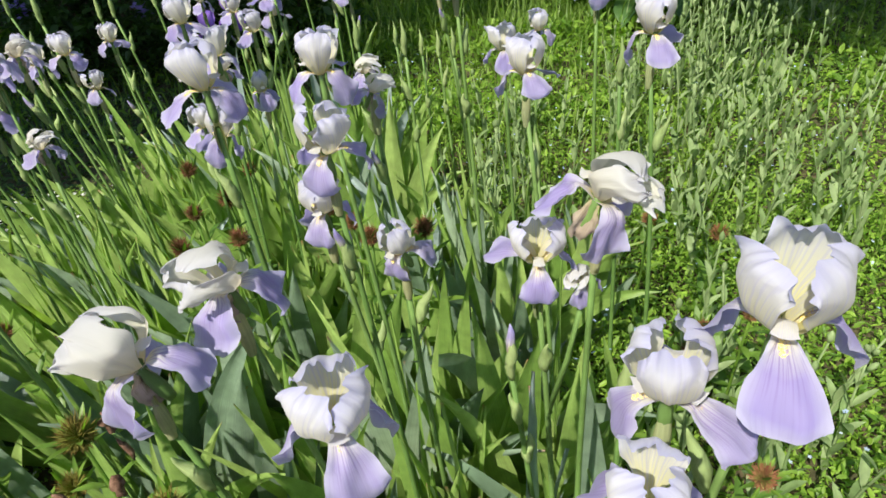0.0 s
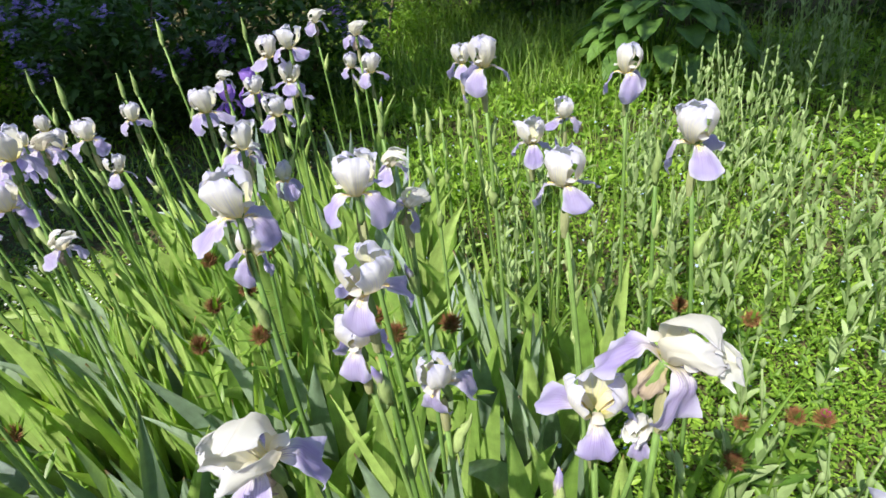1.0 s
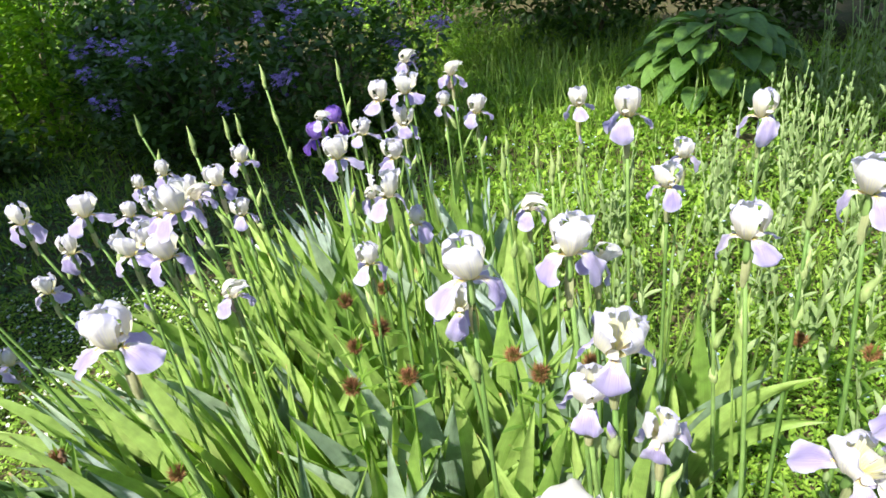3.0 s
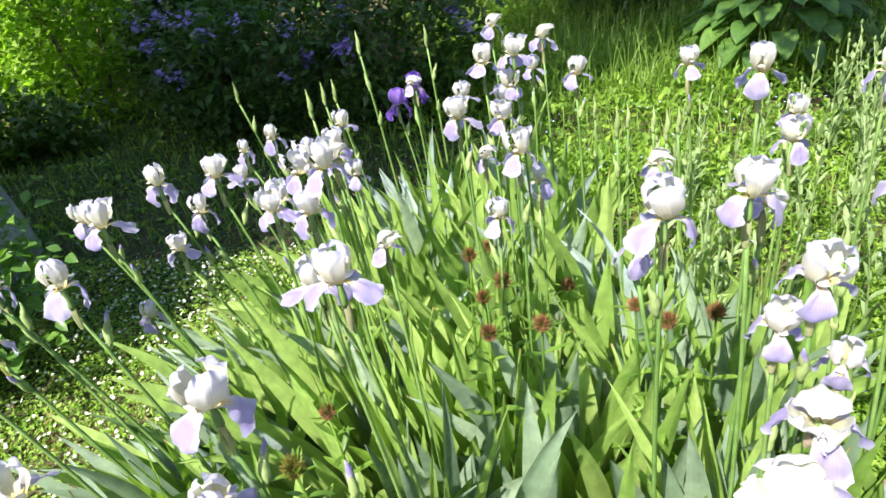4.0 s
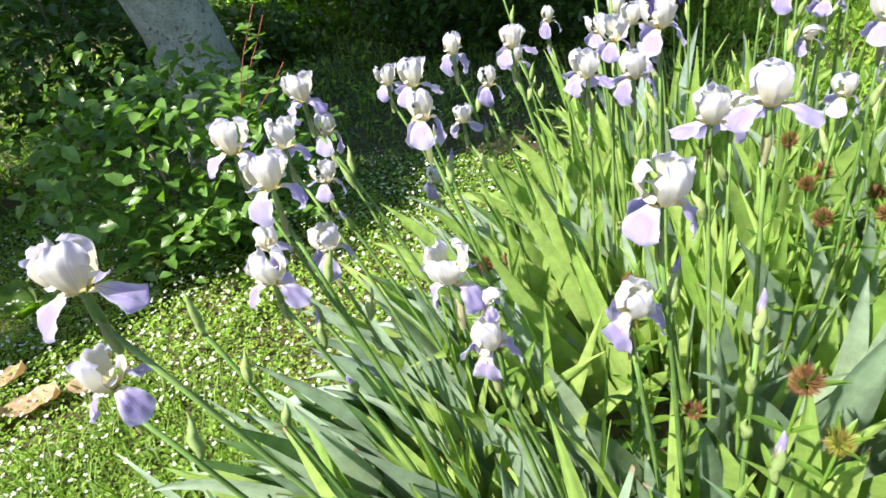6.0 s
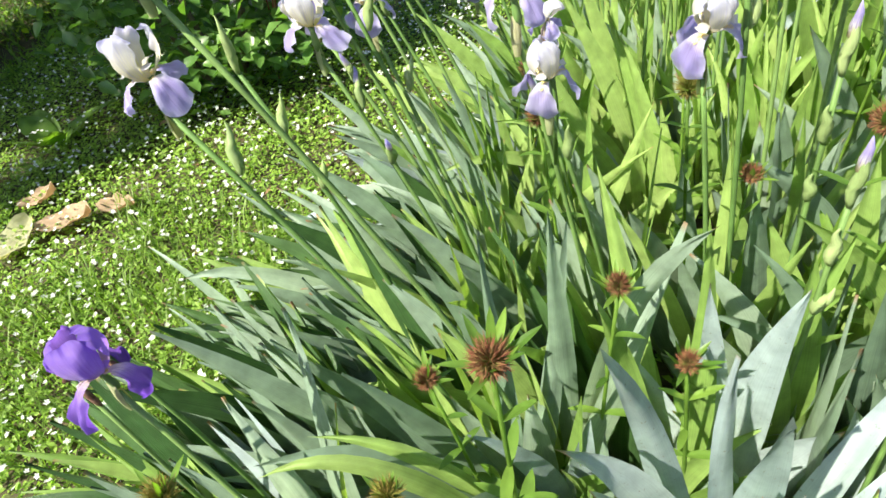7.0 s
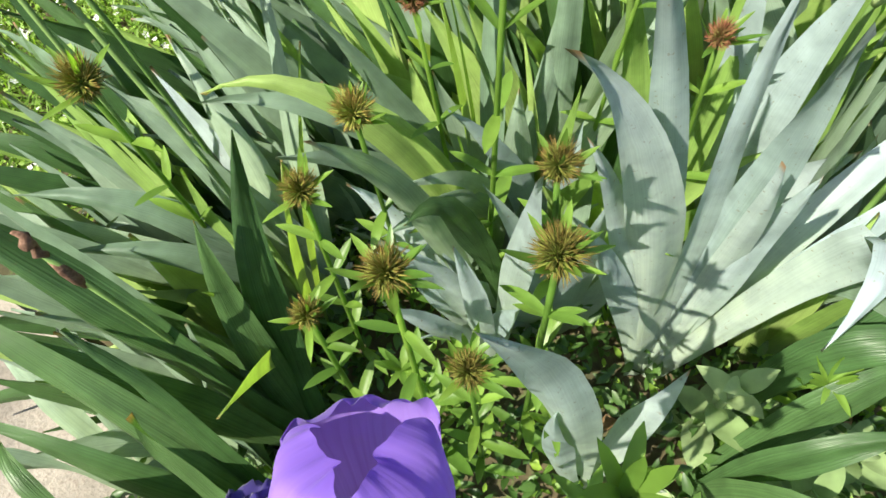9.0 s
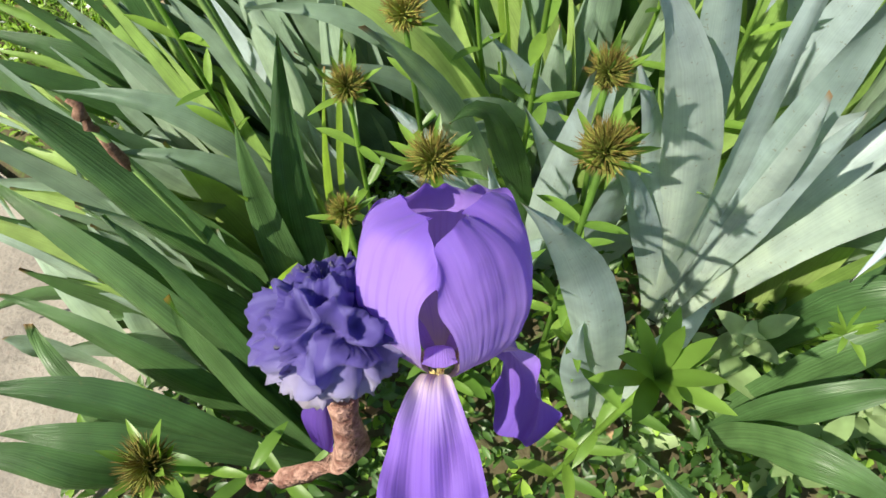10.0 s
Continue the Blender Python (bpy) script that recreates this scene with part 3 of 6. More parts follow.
OVARY = tube("flower", [(0, 0, -0.045), (0, 0, -0.035), (0, 0, -0.02), (0, 0, -0.008), (0, 0, 0.003)], [0.0045, 0.0065, 0.006, 0.0045, 0.007], STEM, 8)
BEARD_MESH = beard_mesh()
STYLE_MESH = style_mesh(STANDARD)
STYLE_PURPLE = style_mesh(PURPLE_STANDARD)
SPREADS = (0.25, 0.6, 0.35, 0.85, 1.05, 0.15)
KINDS = {
    "open": ([standard_mesh(k, STANDARD, 1.0, (-0.1, 0.05, -0.18, 0.22, 0.0, 0.32)[k], 0.12 + 0.05 * k, 0.97, 0.95, 1.4) for k in range(6)], [fall_mesh(k, FALL, 0.92, SPREADS[k], 0.05 * k) for k in range(6)], STYLE_MESH),
    "loose": ([standard_mesh(k + 7, STANDARD, 1.04, -0.1 + 0.22 * k, 0.3, 1.02, 0.94, 1.6) for k in range(4)], [fall_mesh(k + 7, FALL, 0.92, SPREADS[k] * 0.7, 0.2) for k in range(5)], STYLE_MESH),
    "limp": ([], [fall_mesh(k + 13, FALL, 0.92, SPREADS[k] * 0.6, 0.35) for k in range(4)], STYLE_MESH),
    "young": ([standard_mesh(k + 21, STANDARD, 0.86, -0.2, 0.2, 0.84, 1.08) for k in range(3)], [fall_mesh(k + 18, FALL, 0.88, -0.3 + 0.25 * k, 0.15) for k in range(3)], STYLE_MESH),
    "violet": ([standard_mesh(k + 31, PURPLE_STANDARD, 1.32, (0.06, 0.18, 0.0)[k], 0.18, 1.16, 0.95, 0.8, 2) for k in range(3)], [fall_mesh(k + 23, PURPLE_FALL, 1.3, (0.0, 0.35, 0.15)[k], 0.2, 2, 0.68) for k in range(3)], STYLE_PURPLE),
}


def spent_mesh(seed, length=0.05, wide=0.013):
    """A dead petal: a limp pleated rag, hanging and twisted."""
    def f(u, v):
        fold = math.sin(v * 4.2 + seed + 2 * u) * 0.004 + 0.006 * noise.noise(Vector((u * 5, v * 3, seed * 2.7)))
        w = wide * (0.3 + 0.9 * math.sin(math.pi * min(1.0, 0.1 + 0.75 * u))) * (1 + 0.3 * noise.noise(Vector((u * 6, v, seed))))
        tw = 1.3 * u + seed
        x, y = v * w * math.cos(tw) - fold * math.sin(tw), v * w * math.sin(tw) + fold * math.cos(tw)
        return Vector((0.012 * math.sin(u * 2.2) + x, y, -length * u + 0.005 * noise.noise(Vector((v * 4, u * 3, seed)))))
    return sheet("spent_petal", 14, 12, f, SPENT)


SPENT_MESHES = [spent_mesh(k, 0.045 + 0.008 * k) for k in range(3)]
SPATHE_MESH = sheet("spathe", 8, 6, lambda u, v: Vector(((0.004 + 0.0028 * math.sin(u * 2.6)) * math.cos(v * 2.3), (0.004 + 0.0028 * math.sin(u * 2.6)) * math.sin(v * 2.3) * (1 - u * u * 0.8), 0.046 * u)), SPATHE)


def bud_mesh(length, fat, seed):
    pts = [(0.0015 * math.sin(i + seed), 0.0015 * math.cos(i * 1.3 + seed), length * i / 8) for i in range(9)]
    return tube("bud", pts, [fat * q for q in (0.45, 0.72, 0.95, 1.0, 0.92, 0.75, 0.52, 0.3, 0.08)], BUD_GREEN, 7)


BUDS = [bud_mesh(0.06, 0.0075, 1), bud_mesh(0.048, 0.0085, 2), bud_mesh(0.075, 0.007, 3)]
BUD_TIP = tube("bud_tip", [(0, 0, 0.04), (0, 0.001, 0.052), (0.001, 0, 0.064), (0, 0, 0.075)], [0.0058, 0.0055, 0.0038, 0.0006], FALL, 7)


def bloom(parent, at, kind="open", size=1.0, yaw=0, nod=0, nod_to=0, rng=random):
    """One flower on its stalk: ovary, three standards, three falls with beards, style arms."""
    standards, falls, style = KINDS[kind]
    size *= 0.85
    m = Matrix.Translation(at) @ Matrix.Rotation(radians(nod_to), 4, "Z") @ Matrix.Rotation(radians(nod), 4, "Y") @ Matrix.Rotation(radians(yaw - nod_to), 4, "Z") @ Matrix.Diagonal((size, size, size, 1))
    fl = child("flower", OVARY, parent, m)
    if kind == "limp":
        over, to = rng.uniform(0.3, 0.62), radians(nod_to - yaw) + rng.uniform(-0.6, 0.6)
        ups = [standard_mesh(rng.randrange(900), WHITE_PETAL, 0.96, rng.uniform(-0.15, 0.1), 0.75, 0.9, 1.0, 1.3, 1, over * rng.uniform(0.7, 1.15), to - radians(120 * i + 60)) for i in range(3)]
    else:
        ups = rng.sample(standards, 3)
    downs = rng.sample(falls, 3)
    for i in range(3):
        up = Matrix.Rotation(radians(120 * i + 60 + rng.uniform(-6, 6)), 4, "Z") @ Matrix.Rotation(radians(rng.uniform(-4, 6)), 4, "Y")
        child("standard_petal", ups[i], fl, up)
        dn = Matrix.Rotation(radians(120 * i + rng.uniform(-7, 7)), 4, "Z") @ Matrix.Rotation(radians(rng.uniform(-9, 9)), 4, "Y")
        child("fall_petal", downs[i], fl, dn)
        if kind != "limp":
            child("beard", BEARD_MESH, fl, dn @ Matrix.Diagonal((0.9, 0.9, 0.8, 1)), "fuzzy yellow beard")
    child("style", style, fl)
    if kind == "limp":
        child("spent_petal", rng.choice(SPENT_MESHES), fl, Matrix.Translation((0, 0, -0.004)) @ Matrix.Rotation(rng.uniform(0, 6.28), 4, "Z") @ Matrix.Diagonal((0.8, 0.8, 0.85, 1)), "shrivelled pinkish-tan dead petal")
    return fl


def iris(x, y, z, kind="open", size=1.0, yaw=0, nod=0, to=0, lean=None, buds=1, second=None, leaves=4, label=""):
    """A flowering iris whose open flower is centred at (x, y, z). lean: offset of the foot from below the flower."""
    seed = int(abs(x * 9173 + y * 5501 + z * 811)) % 99991
    rng = random.Random(seed)
    if lean is None:
        lean = (0.20 * max(0.0, -0.55 - x) * 2.2 + rng.uniform(-0.03, 0.05), rng.uniform(-0.03, 0.05))
    fx, fy = x + lean[0], y + lean[1]
    text = label or {"open": "tall iris with white-lilac standards and lavender falls", "loose": "tall iris with a loosely opened pale lilac flower",
                     "limp": "tall iris with a limp white and lilac fading flower", "young": "tall iris with a half-open small lilac flower",
                     "violet": "iris with a deep violet bearded flower"}[kind]
    g0 = ground_height(fx, fy) - 0.012
    ob = thing("iris_plant", fx, fy, g0, text, "iris", "irises in the bed")
    top = Vector((x - fx, y - fy, z - 0.045 * size - g0))
    sway = Vector((rng.uniform(-0.012, 0.012), rng.uniform(-0.012, 0.012), 0))
    line = [Vector((top.x * q ** 1.5, top.y * q ** 1.5, top.z * q)) + sway * math.sin(q * 3.1) for q in [i / 8 for i in range(9)]]
    child("stem", tube("stem", line, [0.0047 - 0.0016 * i / 8 for i in range(9)], STEM, 7), ob)
    bloom(ob, top + Vector((0, 0, 0.045 * size)), kind, size, yaw, nod, to, rng)
    child("spathe", SPATHE_MESH, ob, Matrix.Translation(top + Vector((0, 0, -0.03))) @ Matrix.Rotation(rng.uniform(0, 6.28), 4, "Z"), "papery pale green spathe")
    for i in range(buds):
        q = 0.9 - 0.13 * i - rng.uniform(0, 0.06)
        at = line[min(7, int(q * 8))].lerp(line[min(8, int(q * 8) + 1)], q * 8 % 1)
        az, out = rng.uniform(0, 6.28), rng.uniform(14, 26)
        m = Matrix.Translation(at) @ Matrix.Rotation(az, 4, "Z") @ Matrix.Rotation(radians(out), 4, "Y")
        b = child("bud", BUDS[i % 3], ob, m @ Matrix.Translation((0, 0, 0.01)))
        if rng.random() < 0.35:
            child("bud_tip", BUD_TIP, b, Matrix.Diagonal((0.85, 0.85, 0.85, 1)), "pale lilac petal tip")
    if second:
        dx, dy, dz, k2, s2 = second
        at = top + Vector((dx, dy, dz))
        st = line[6]
        child("branch", tube("branch", [st, st.lerp(at, 0.45) + Vector((dx, dy, 0)) * 0.15, at + Vector((0, 0, -0.045 * s2))], [0.0038, 0.0034, 0.0032], STEM, 6), ob)
        bloom(ob, at, k2, s2, rng.uniform(0, 120), rng.uniform(0, 14), rng.uniform(0, 360), rng)
    plane = rng.uniform(0, 180)
    for i in range(leaves):
        s = 2 * i / max(1, leaves - 1) - 1
        me = iris_leaf_mesh(rng.uniform(0.38, 0.56), rng.uniform(0.026, 0.038), 20 * s - 16 * min(1, lean[0] * 3), 12 * s, rng.uniform(-0.05, 0.05), plane + rng.uniform(-10, 10), seed + i)
        child("leaf", me, ob, Matrix.Translation((0.012 * s, 0, 0)))
    return ob


def bud_stalk(x, y, z, seed, kind=0):
    """An iris stalk still in bud: one spindle bud on top and one or two lower down."""
    rng = random.Random(seed)
    fx, fy = x + 0.25 * max(0.0, -0.5 - x) + rng.uniform(0, 0.05), y + rng.uniform(0.0, 0.05)
    g = ground_height(fx, fy) - 0.012
    ob = thing("iris_plant", fx, fy, g, "slender iris stalk with closed green buds", "iris", "irises in the bed")
    top = Vector((x - fx, y - fy, z - 0.07 - g))
    line = [Vector((top.x * q ** 1.5, top.y * q ** 1.5, top.z * q)) for q in [i / 8 for i in range(9)]]
    child("stem", tube("stem", line, [0.0052 - 0.002 * i / 8 for i in range(9)], STEM, 7), ob)
    b = child("bud", BUDS[2], ob, Matrix.Translation(top))
    if kind:
        child("bud_tip", BUD_TIP, b, Matrix.Diagonal((1, 1, 1.1, 1)), "pale lilac petal tip")
    for i, q in enumerate((0.9, 0.78)):
        at = line[int(q * 8)]
        child("bud", BUDS[i], ob, Matrix.Translation(at) @ Matrix.Rotation(rng.uniform(0, 6.28), 4, "Z") @ Matrix.Rotation(radians(rng.uniform(8, 18)), 4, "Y"))
    return ob

# ---- flowering irises, from the front of the bed to its back ----
VIOLET = "deep violet bearded iris flower on a low stalk"
iris(0.075, 0.805, 0.965, size=0.95, yaw=215, buds=1, second=(-0.02, 0.05, -0.035, "young", 0.7), lean=(0.03, 0.03))
iris(0.19, 0.855, 0.955, size=0.92, yaw=210, buds=0, lean=(0.03, 0.02))
iris(0.235, 0.92, 0.905, "limp", 0.6, 330, 30, 0, label="iris with a shrivelled beige spent flower")
iris(0.212, 0.71, 0.925, "loose", 0.9, 250, 12, 270, buds=1, lean=(0.03, 0.03))
iris(0.19, 0.735, 0.845, "open", 0.8, 262, 16, 265, buds=2, lean=(0.05, 0.05))
iris(0.268, 0.73, 0.79, "young", 0.85, 235, 25, 240, buds=1, lean=(0.02, 0.05))
iris(0.405, 0.625, 0.84, "open", 0.85, 265, 14, 270, second=(0.045, 0.01, 0.0, "limp", 0.5), lean=(0.03, 0.06))
iris(0.452, 0.6, 0.915, "limp", 1.0, 285, 22, 330, buds=0, lean=(0.02, 0.05))
iris(0.15, 0.55, 0.89, "limp", 0.95, 255, 14, 250, buds=1, lean=(0.05, 0.06))
iris(0.105, 0.472, 0.885, "limp", 1.0, 240, 18, 200, buds=1, lean=(0.06, 0.06))
iris(0.25, 0.42, 0.87, "open", 1.0, 288, 8, 290, buds=1, lean=(0.02, 0.06))
iris(0.505, 0.405, 0.945, "open", 1.0, 245, 8, 240, buds=1, lean=(0.0, 0.06))
iris(0.46, 0.425, 0.875, "open", 0.95, 307, 8, 240, buds=0, lean=(0.02, 0.08), second=(-0.02, -0.02, -0.09, "limp", 0.45))
iris(0.43, 0.36, 0.85, "open", 0.9, 250, 10, 250, buds=0, lean=(0.0, 0.06))
iris(0.432, 0.948, 0.9, size=0.92, yaw=285, buds=1)
iris(0.61, 1.005, 0.92, size=1.0, yaw=275, nod=6, to=250, buds=1)
iris(0.522, 1.5, 0.795, size=0.8, yaw=210, buds=1)
iris(0.43, 1.29, 0.825, "loose", 0.85, 275, buds=1)
iris(0.607, 1.345, 0.92, "young", 1.0, 280, buds=0)
iris(0.318, 1.6, 0.9, size=0.8, yaw=270, buds=1)
iris(0.352, 1.28, 0.97, size=0.95, yaw=245, buds=2)
iris(0.175, 1.28, 0.81, "limp", 0.75, 250, buds=1)
iris(-0.133, 1.25, 0.745, size=0.8, yaw=240, buds=1)
iris(-0.318, 0.765, 0.94, size=0.95, yaw=215, buds=0, lean=(0.05, 0.06))
iris(-0.376, 0.845, 0.885, size=0.92, yaw=225, buds=1, lean=(0.05, 0.02))
iris(-0.432, 0.605, 0.905, size=1.0, yaw=238, nod=6, to=300, buds=1, lean=(0.06, 0.07))
iris(-0.657, 0.553, 0.83, "loose", 0.9, 215, 8, 200, second=(0.035, 0.0, 0.01, "limp", 0.45), lean=(0.1, 0.06))
iris(-0.623, 0.545, 0.735, "young", 0.95, 268, 8, 265, buds=1, lean=(0.08, 0.06))
iris(-0.46, 0.58, 0.775, "young", 1.0, 245, 20, 300, buds=0, lean=(0.07, 0.07))
# the middle of the bed
iris(-0.083, 1.28, 0.865, "loose", 0.9, 250, buds=1)
iris(-0.043, 1.357, 0.765, "young", 0.8, 300, buds=1)
iris(-0.16, 1.506, 0.77, "limp", 0.7, 230, buds=1)
iris(-0.112, 1.62, 0.815, size=0.92, yaw=250, buds=1)
iris(-0.208, 1.475, 0.88, size=0.95, yaw=230, buds=1)
iris(-0.15, 1.784, 0.91, size=1.0, yaw=260, buds=2, second=(0.04, 0.02, -0.06, "open", 0.8))
iris(-0.07, 1.7, 0.945, "loose", 0.9, 200, buds=1)
iris(-0.087, 1.705, 0.865, "loose", 0.85, 280, buds=1)
iris(-0.218, 1.83, 0.815, size=0.85, yaw=250, buds=1)
iris(-0.127, 2.27, 0.9, "limp", 0.9, 250, buds=1)
iris(0.025, 2.09, 0.885, "limp", 0.95, 210, buds=1)
iris(-0.008, 2.12, 0.79, size=0.8, yaw=220, buds=1)
iris(0.09, 1.815, 0.845, size=0.9, yaw=235, buds=1)
iris(-0.39, 2.09, 0.795, "limp", 0.75, 250, buds=1)
# the left edge, leaning out
iris(-0.58, 1.875, 0.76, size=0.9, yaw=235, buds=2)
iris(-0.517, 1.553, 0.82, size=0.9, yaw=225, buds=1)
iris(-0.597, 1.56, 0.8, "loose", 0.85, 260, buds=1)
iris(-0.486, 1.56, 0.735, size=0.8, yaw=275, buds=1)
iris(-0.448, 1.215, 0.905, "loose", 1.0, 250, buds=1)
iris(-0.495, 1.212, 0.815, size=1.0, yaw=240, buds=1)
iris(-0.585, 1.25, 0.81, "loose", 0.9, 220, buds=1)
iris(-0.452, 1.3, 0.89, "limp", 0.8, 250, buds=1)
iris(-0.54, 1.32, 0.855, "loose", 0.9, 265, buds=0)
iris(-0.33, 1.08, 0.8, "limp", 0.7, 250, buds=1)
iris(-0.613, 1.357, 0.78, "loose", 0.9, 250, buds=1)
iris(-0.75, 1.757, 0.785, "young", 0.85, 250, buds=2)
iris(-0.832, 1.678, 0.71, size=0.8, yaw=240, buds=1)
iris(-0.873, 1.832, 0.73, "young", 0.75, 240, buds=2)
iris(-0.78, 1.44, 0.82, size=1.0, yaw=245, buds=1)
iris(-0.846, 1.435, 0.735, "young", 0.95, 265, buds=1)
iris(-0.92, 1.431, 0.82, "young", 1.0, 240, buds=2)
iris(-0.911, 1.4, 0.66, size=0.85, yaw=225, buds=1)
iris(-0.96, 1.247, 0.815, "loose", 1.05, 255, buds=1)
iris(-1.06, 1.335, 0.79, "loose", 0.85, 250, buds=1)
iris(-0.805, 0.905, 0.88, "young", 1.0, 275, buds=1)
iris(-1.104, 1.037, 0.875, "loose", 1.0, 240, buds=1)
iris(-1.09, 1.065, 0.79, "young", 0.95, 275, buds=1)
iris(-1.045, 0.852, 0.865, "loose", 0.9, 255, buds=1)
iris(-0.93, 0.64, 0.905, "open", 1.0, 262, buds=1)
iris(-1.02, 0.7, 0.93, "open", 0.95, 230, buds=0)
iris(-1.07, 0.979, 0.725, size=0.85, yaw=280, buds=1)
iris(-0.922, 0.708, 0.755, size=0.9, yaw=285, buds=2)
iris(-0.95, 0.597, 0.775, "loose", 0.9, 230, buds=2)
iris(-0.988, 0.658, 0.79, "young", 0.8, 200, buds=1)
iris(-0.965, 1.27, 0.56, "young", 0.85, 265, buds=0)
iris(-0.955, 0.325, 0.85, "loose", 0.85, 340, 14, 200, buds=1, lean=(0.26, 0.06))
iris(-0.9, 0.315, 0.99, "open", 0.95, 250, buds=0, lean=(0.3, 0.08))
# violet irises
iris(-0.99, 0.125, 0.634, "violet", 0.78, 255, 6, 250, buds=0, lean=(0.16, -0.03), label=VIOLET)
iris(-0.495, 2.37, 0.65, "violet", 0.85, 240, buds=1, label=VIOLET)
iris(-0.43, 2.45, 0.68, "violet", 0.85, 200, buds=1, label=VIOLET)
front_iris = iris(-0.496, -0.166, 0.694, "violet", 0.78, 300, 38, 120, buds=0, leaves=0, lean=(-0.05, -0.03), label="deep violet bearded iris with a withered flower beside it")


def withered_mesh():
    """A withered flower: the petals crumpled into one deeply folded ball, drawn together at the foot."""
    rows, cols = 60, 84

    def f(u, v):
        th, az = math.pi * (1 - u * 0.985), math.pi * v
        d = Vector((math.sin(th) * math.cos(az), math.sin(th) * math.sin(az), math.cos(th)))
        warp = Vector((noise.noise(d * 1.7), noise.noise(d * 1.7 + Vector((5, 1, 3))), noise.noise(d * 1.7 + Vector((2, 7, 4))))) * 1.1
        fold = 1 - 2.4 * abs(noise.noise(d * 1.9 + warp))
        fine = 1 - 2.2 * abs(noise.noise(d * 4.2 + warp * 1.5))
        r = 0.023 + 0.009 * fold + 0.0045 * fine + 0.005 * noise.noise(d * 1.4 + Vector((3, 3, 3)))
        squeeze = 0.38 + 0.62 * min(1.0, u / 0.42) ** 0.8
        slip = Vector((-d.y, d.x, 0)) * 0.005 * noise.noise(d * 4 + warp)
        return Vector((d.x * r * squeeze, d.y * r * squeeze, 0.022 + d.z * r)) + slip

    return sheet("withered_flower", rows, cols, f, WITHERED)


child("withered_flower", withered_mesh(), front_iris,
      Matrix.Translation(Vector((-0.523, -0.184, 0.7)) - front_iris.location) @ Matrix.Rotation(radians(120), 4, "Z") @ Matrix.Rotation(radians(34), 4, "Y") @ Matrix.Diagonal((0.68, 0.68, 0.7, 1)), "crumpled dark violet withered flower")
def shrivelled(name, pts, radii, material, sides=14):
    """A dried stalk or bloom: a tube pleated lengthwise."""
    me = tube(name, pts, radii, material, sides)
    for v in me.vertices:
        n = noise.noise(v.co * 170) * 0.0022 + noise.noise(v.co * 60) * 0.002
        v.co += Vector((n, 0.8 * noise.noise(v.co * 120) * 0.002, 0))
    return me


STALK = ((-0.59, -0.225, 0.5), (-0.575, -0.226, 0.56), (-0.561, -0.224, 0.595), (-0.545, -0.217, 0.617), (-0.532, -0.21, 0.632), (-0.521, -0.202, 0.645), (-0.517, -0.197, 0.66), (-0.518, -0.192, 0.682), (-0.522, -0.185, 0.703))
child("withered_stalk", shrivelled("withered_stalk", [Vector(p) - front_iris.location for p in STALK],
                                   [0.0028, 0.003, 0.0034, 0.0038, 0.004, 0.0052, 0.0062, 0.0048, 0.006], BROWN_PINK), front_iris, None, "shrivelled pinkish-brown stalk")


def dead_bloom(x, y, z, seed, fat=0.008, label="small shrivelled brown iris bloom on a dry stalk"):
    rng = random.Random(seed)
    fx, fy = x + rng.uniform(0.02, 0.06), y + rng.uniform(-0.02, 0.03)
    g = ground_height(fx, fy) - 0.012
    ob = thing("withered_iris", fx, fy, g, label, "iris", "irises in the bed")
    t = Vector((x - fx, y - fy, z - g))
    child("stem", tube("stem", [Vector((t.x * q * q, t.y * q * q, (t.z - 0.02) * q)) for q in (0, 0.25, 0.5, 0.75, 1)], [0.004, 0.0038, 0.0035, 0.0032, 0.003], STEM, 7), ob)
    child("dead_flower", shrivelled("dead_flower", [t + Vector((0.002 * math.sin(i * 2 + seed), 0.002 * math.cos(i * 3), -0.024 + 0.007 * i)) for i in range(6)], [0.0025, fat * 0.5, fat * 0.38, fat * 0.7, fat * 0.45, 0.0015], BROWN, 18), ob)
    child("dead_spathe", shrivelled("dead_spathe", [t + Vector((0.004, 0.002, -0.075)), t + Vector((0.006, 0.001, -0.06)), t + Vector((0.003, 0, -0.045)), t + Vector((0, 0, -0.03))], [0.002, 0.0042, 0.004, 0.0025], BROWN), ob, None, "papery brown dead spathe")
    return ob


dead_bloom(-0.849, -0.078, 0.538, 1)
dead_bloom(-1.02, 0.15, 0.66, 2, 0.01)
dead_bloom(-1.045, 0.12, 0.63, 3, 0.009)
dead_bloom(-0.23, 0.42, 0.7, 4, 0.011)
dead_bloom(-0.75, 1.06, 0.5, 5, 0.008)
dead_bloom(-0.08, 0.631, 0.66, 6, 0.011)
dead_bloom(-0.13, 0.572, 0.6, 7, 0.009)
dead_bloom(-0.06, 0.576, 0.62, 8, 0.012, "withered dark violet and brown iris bloom")

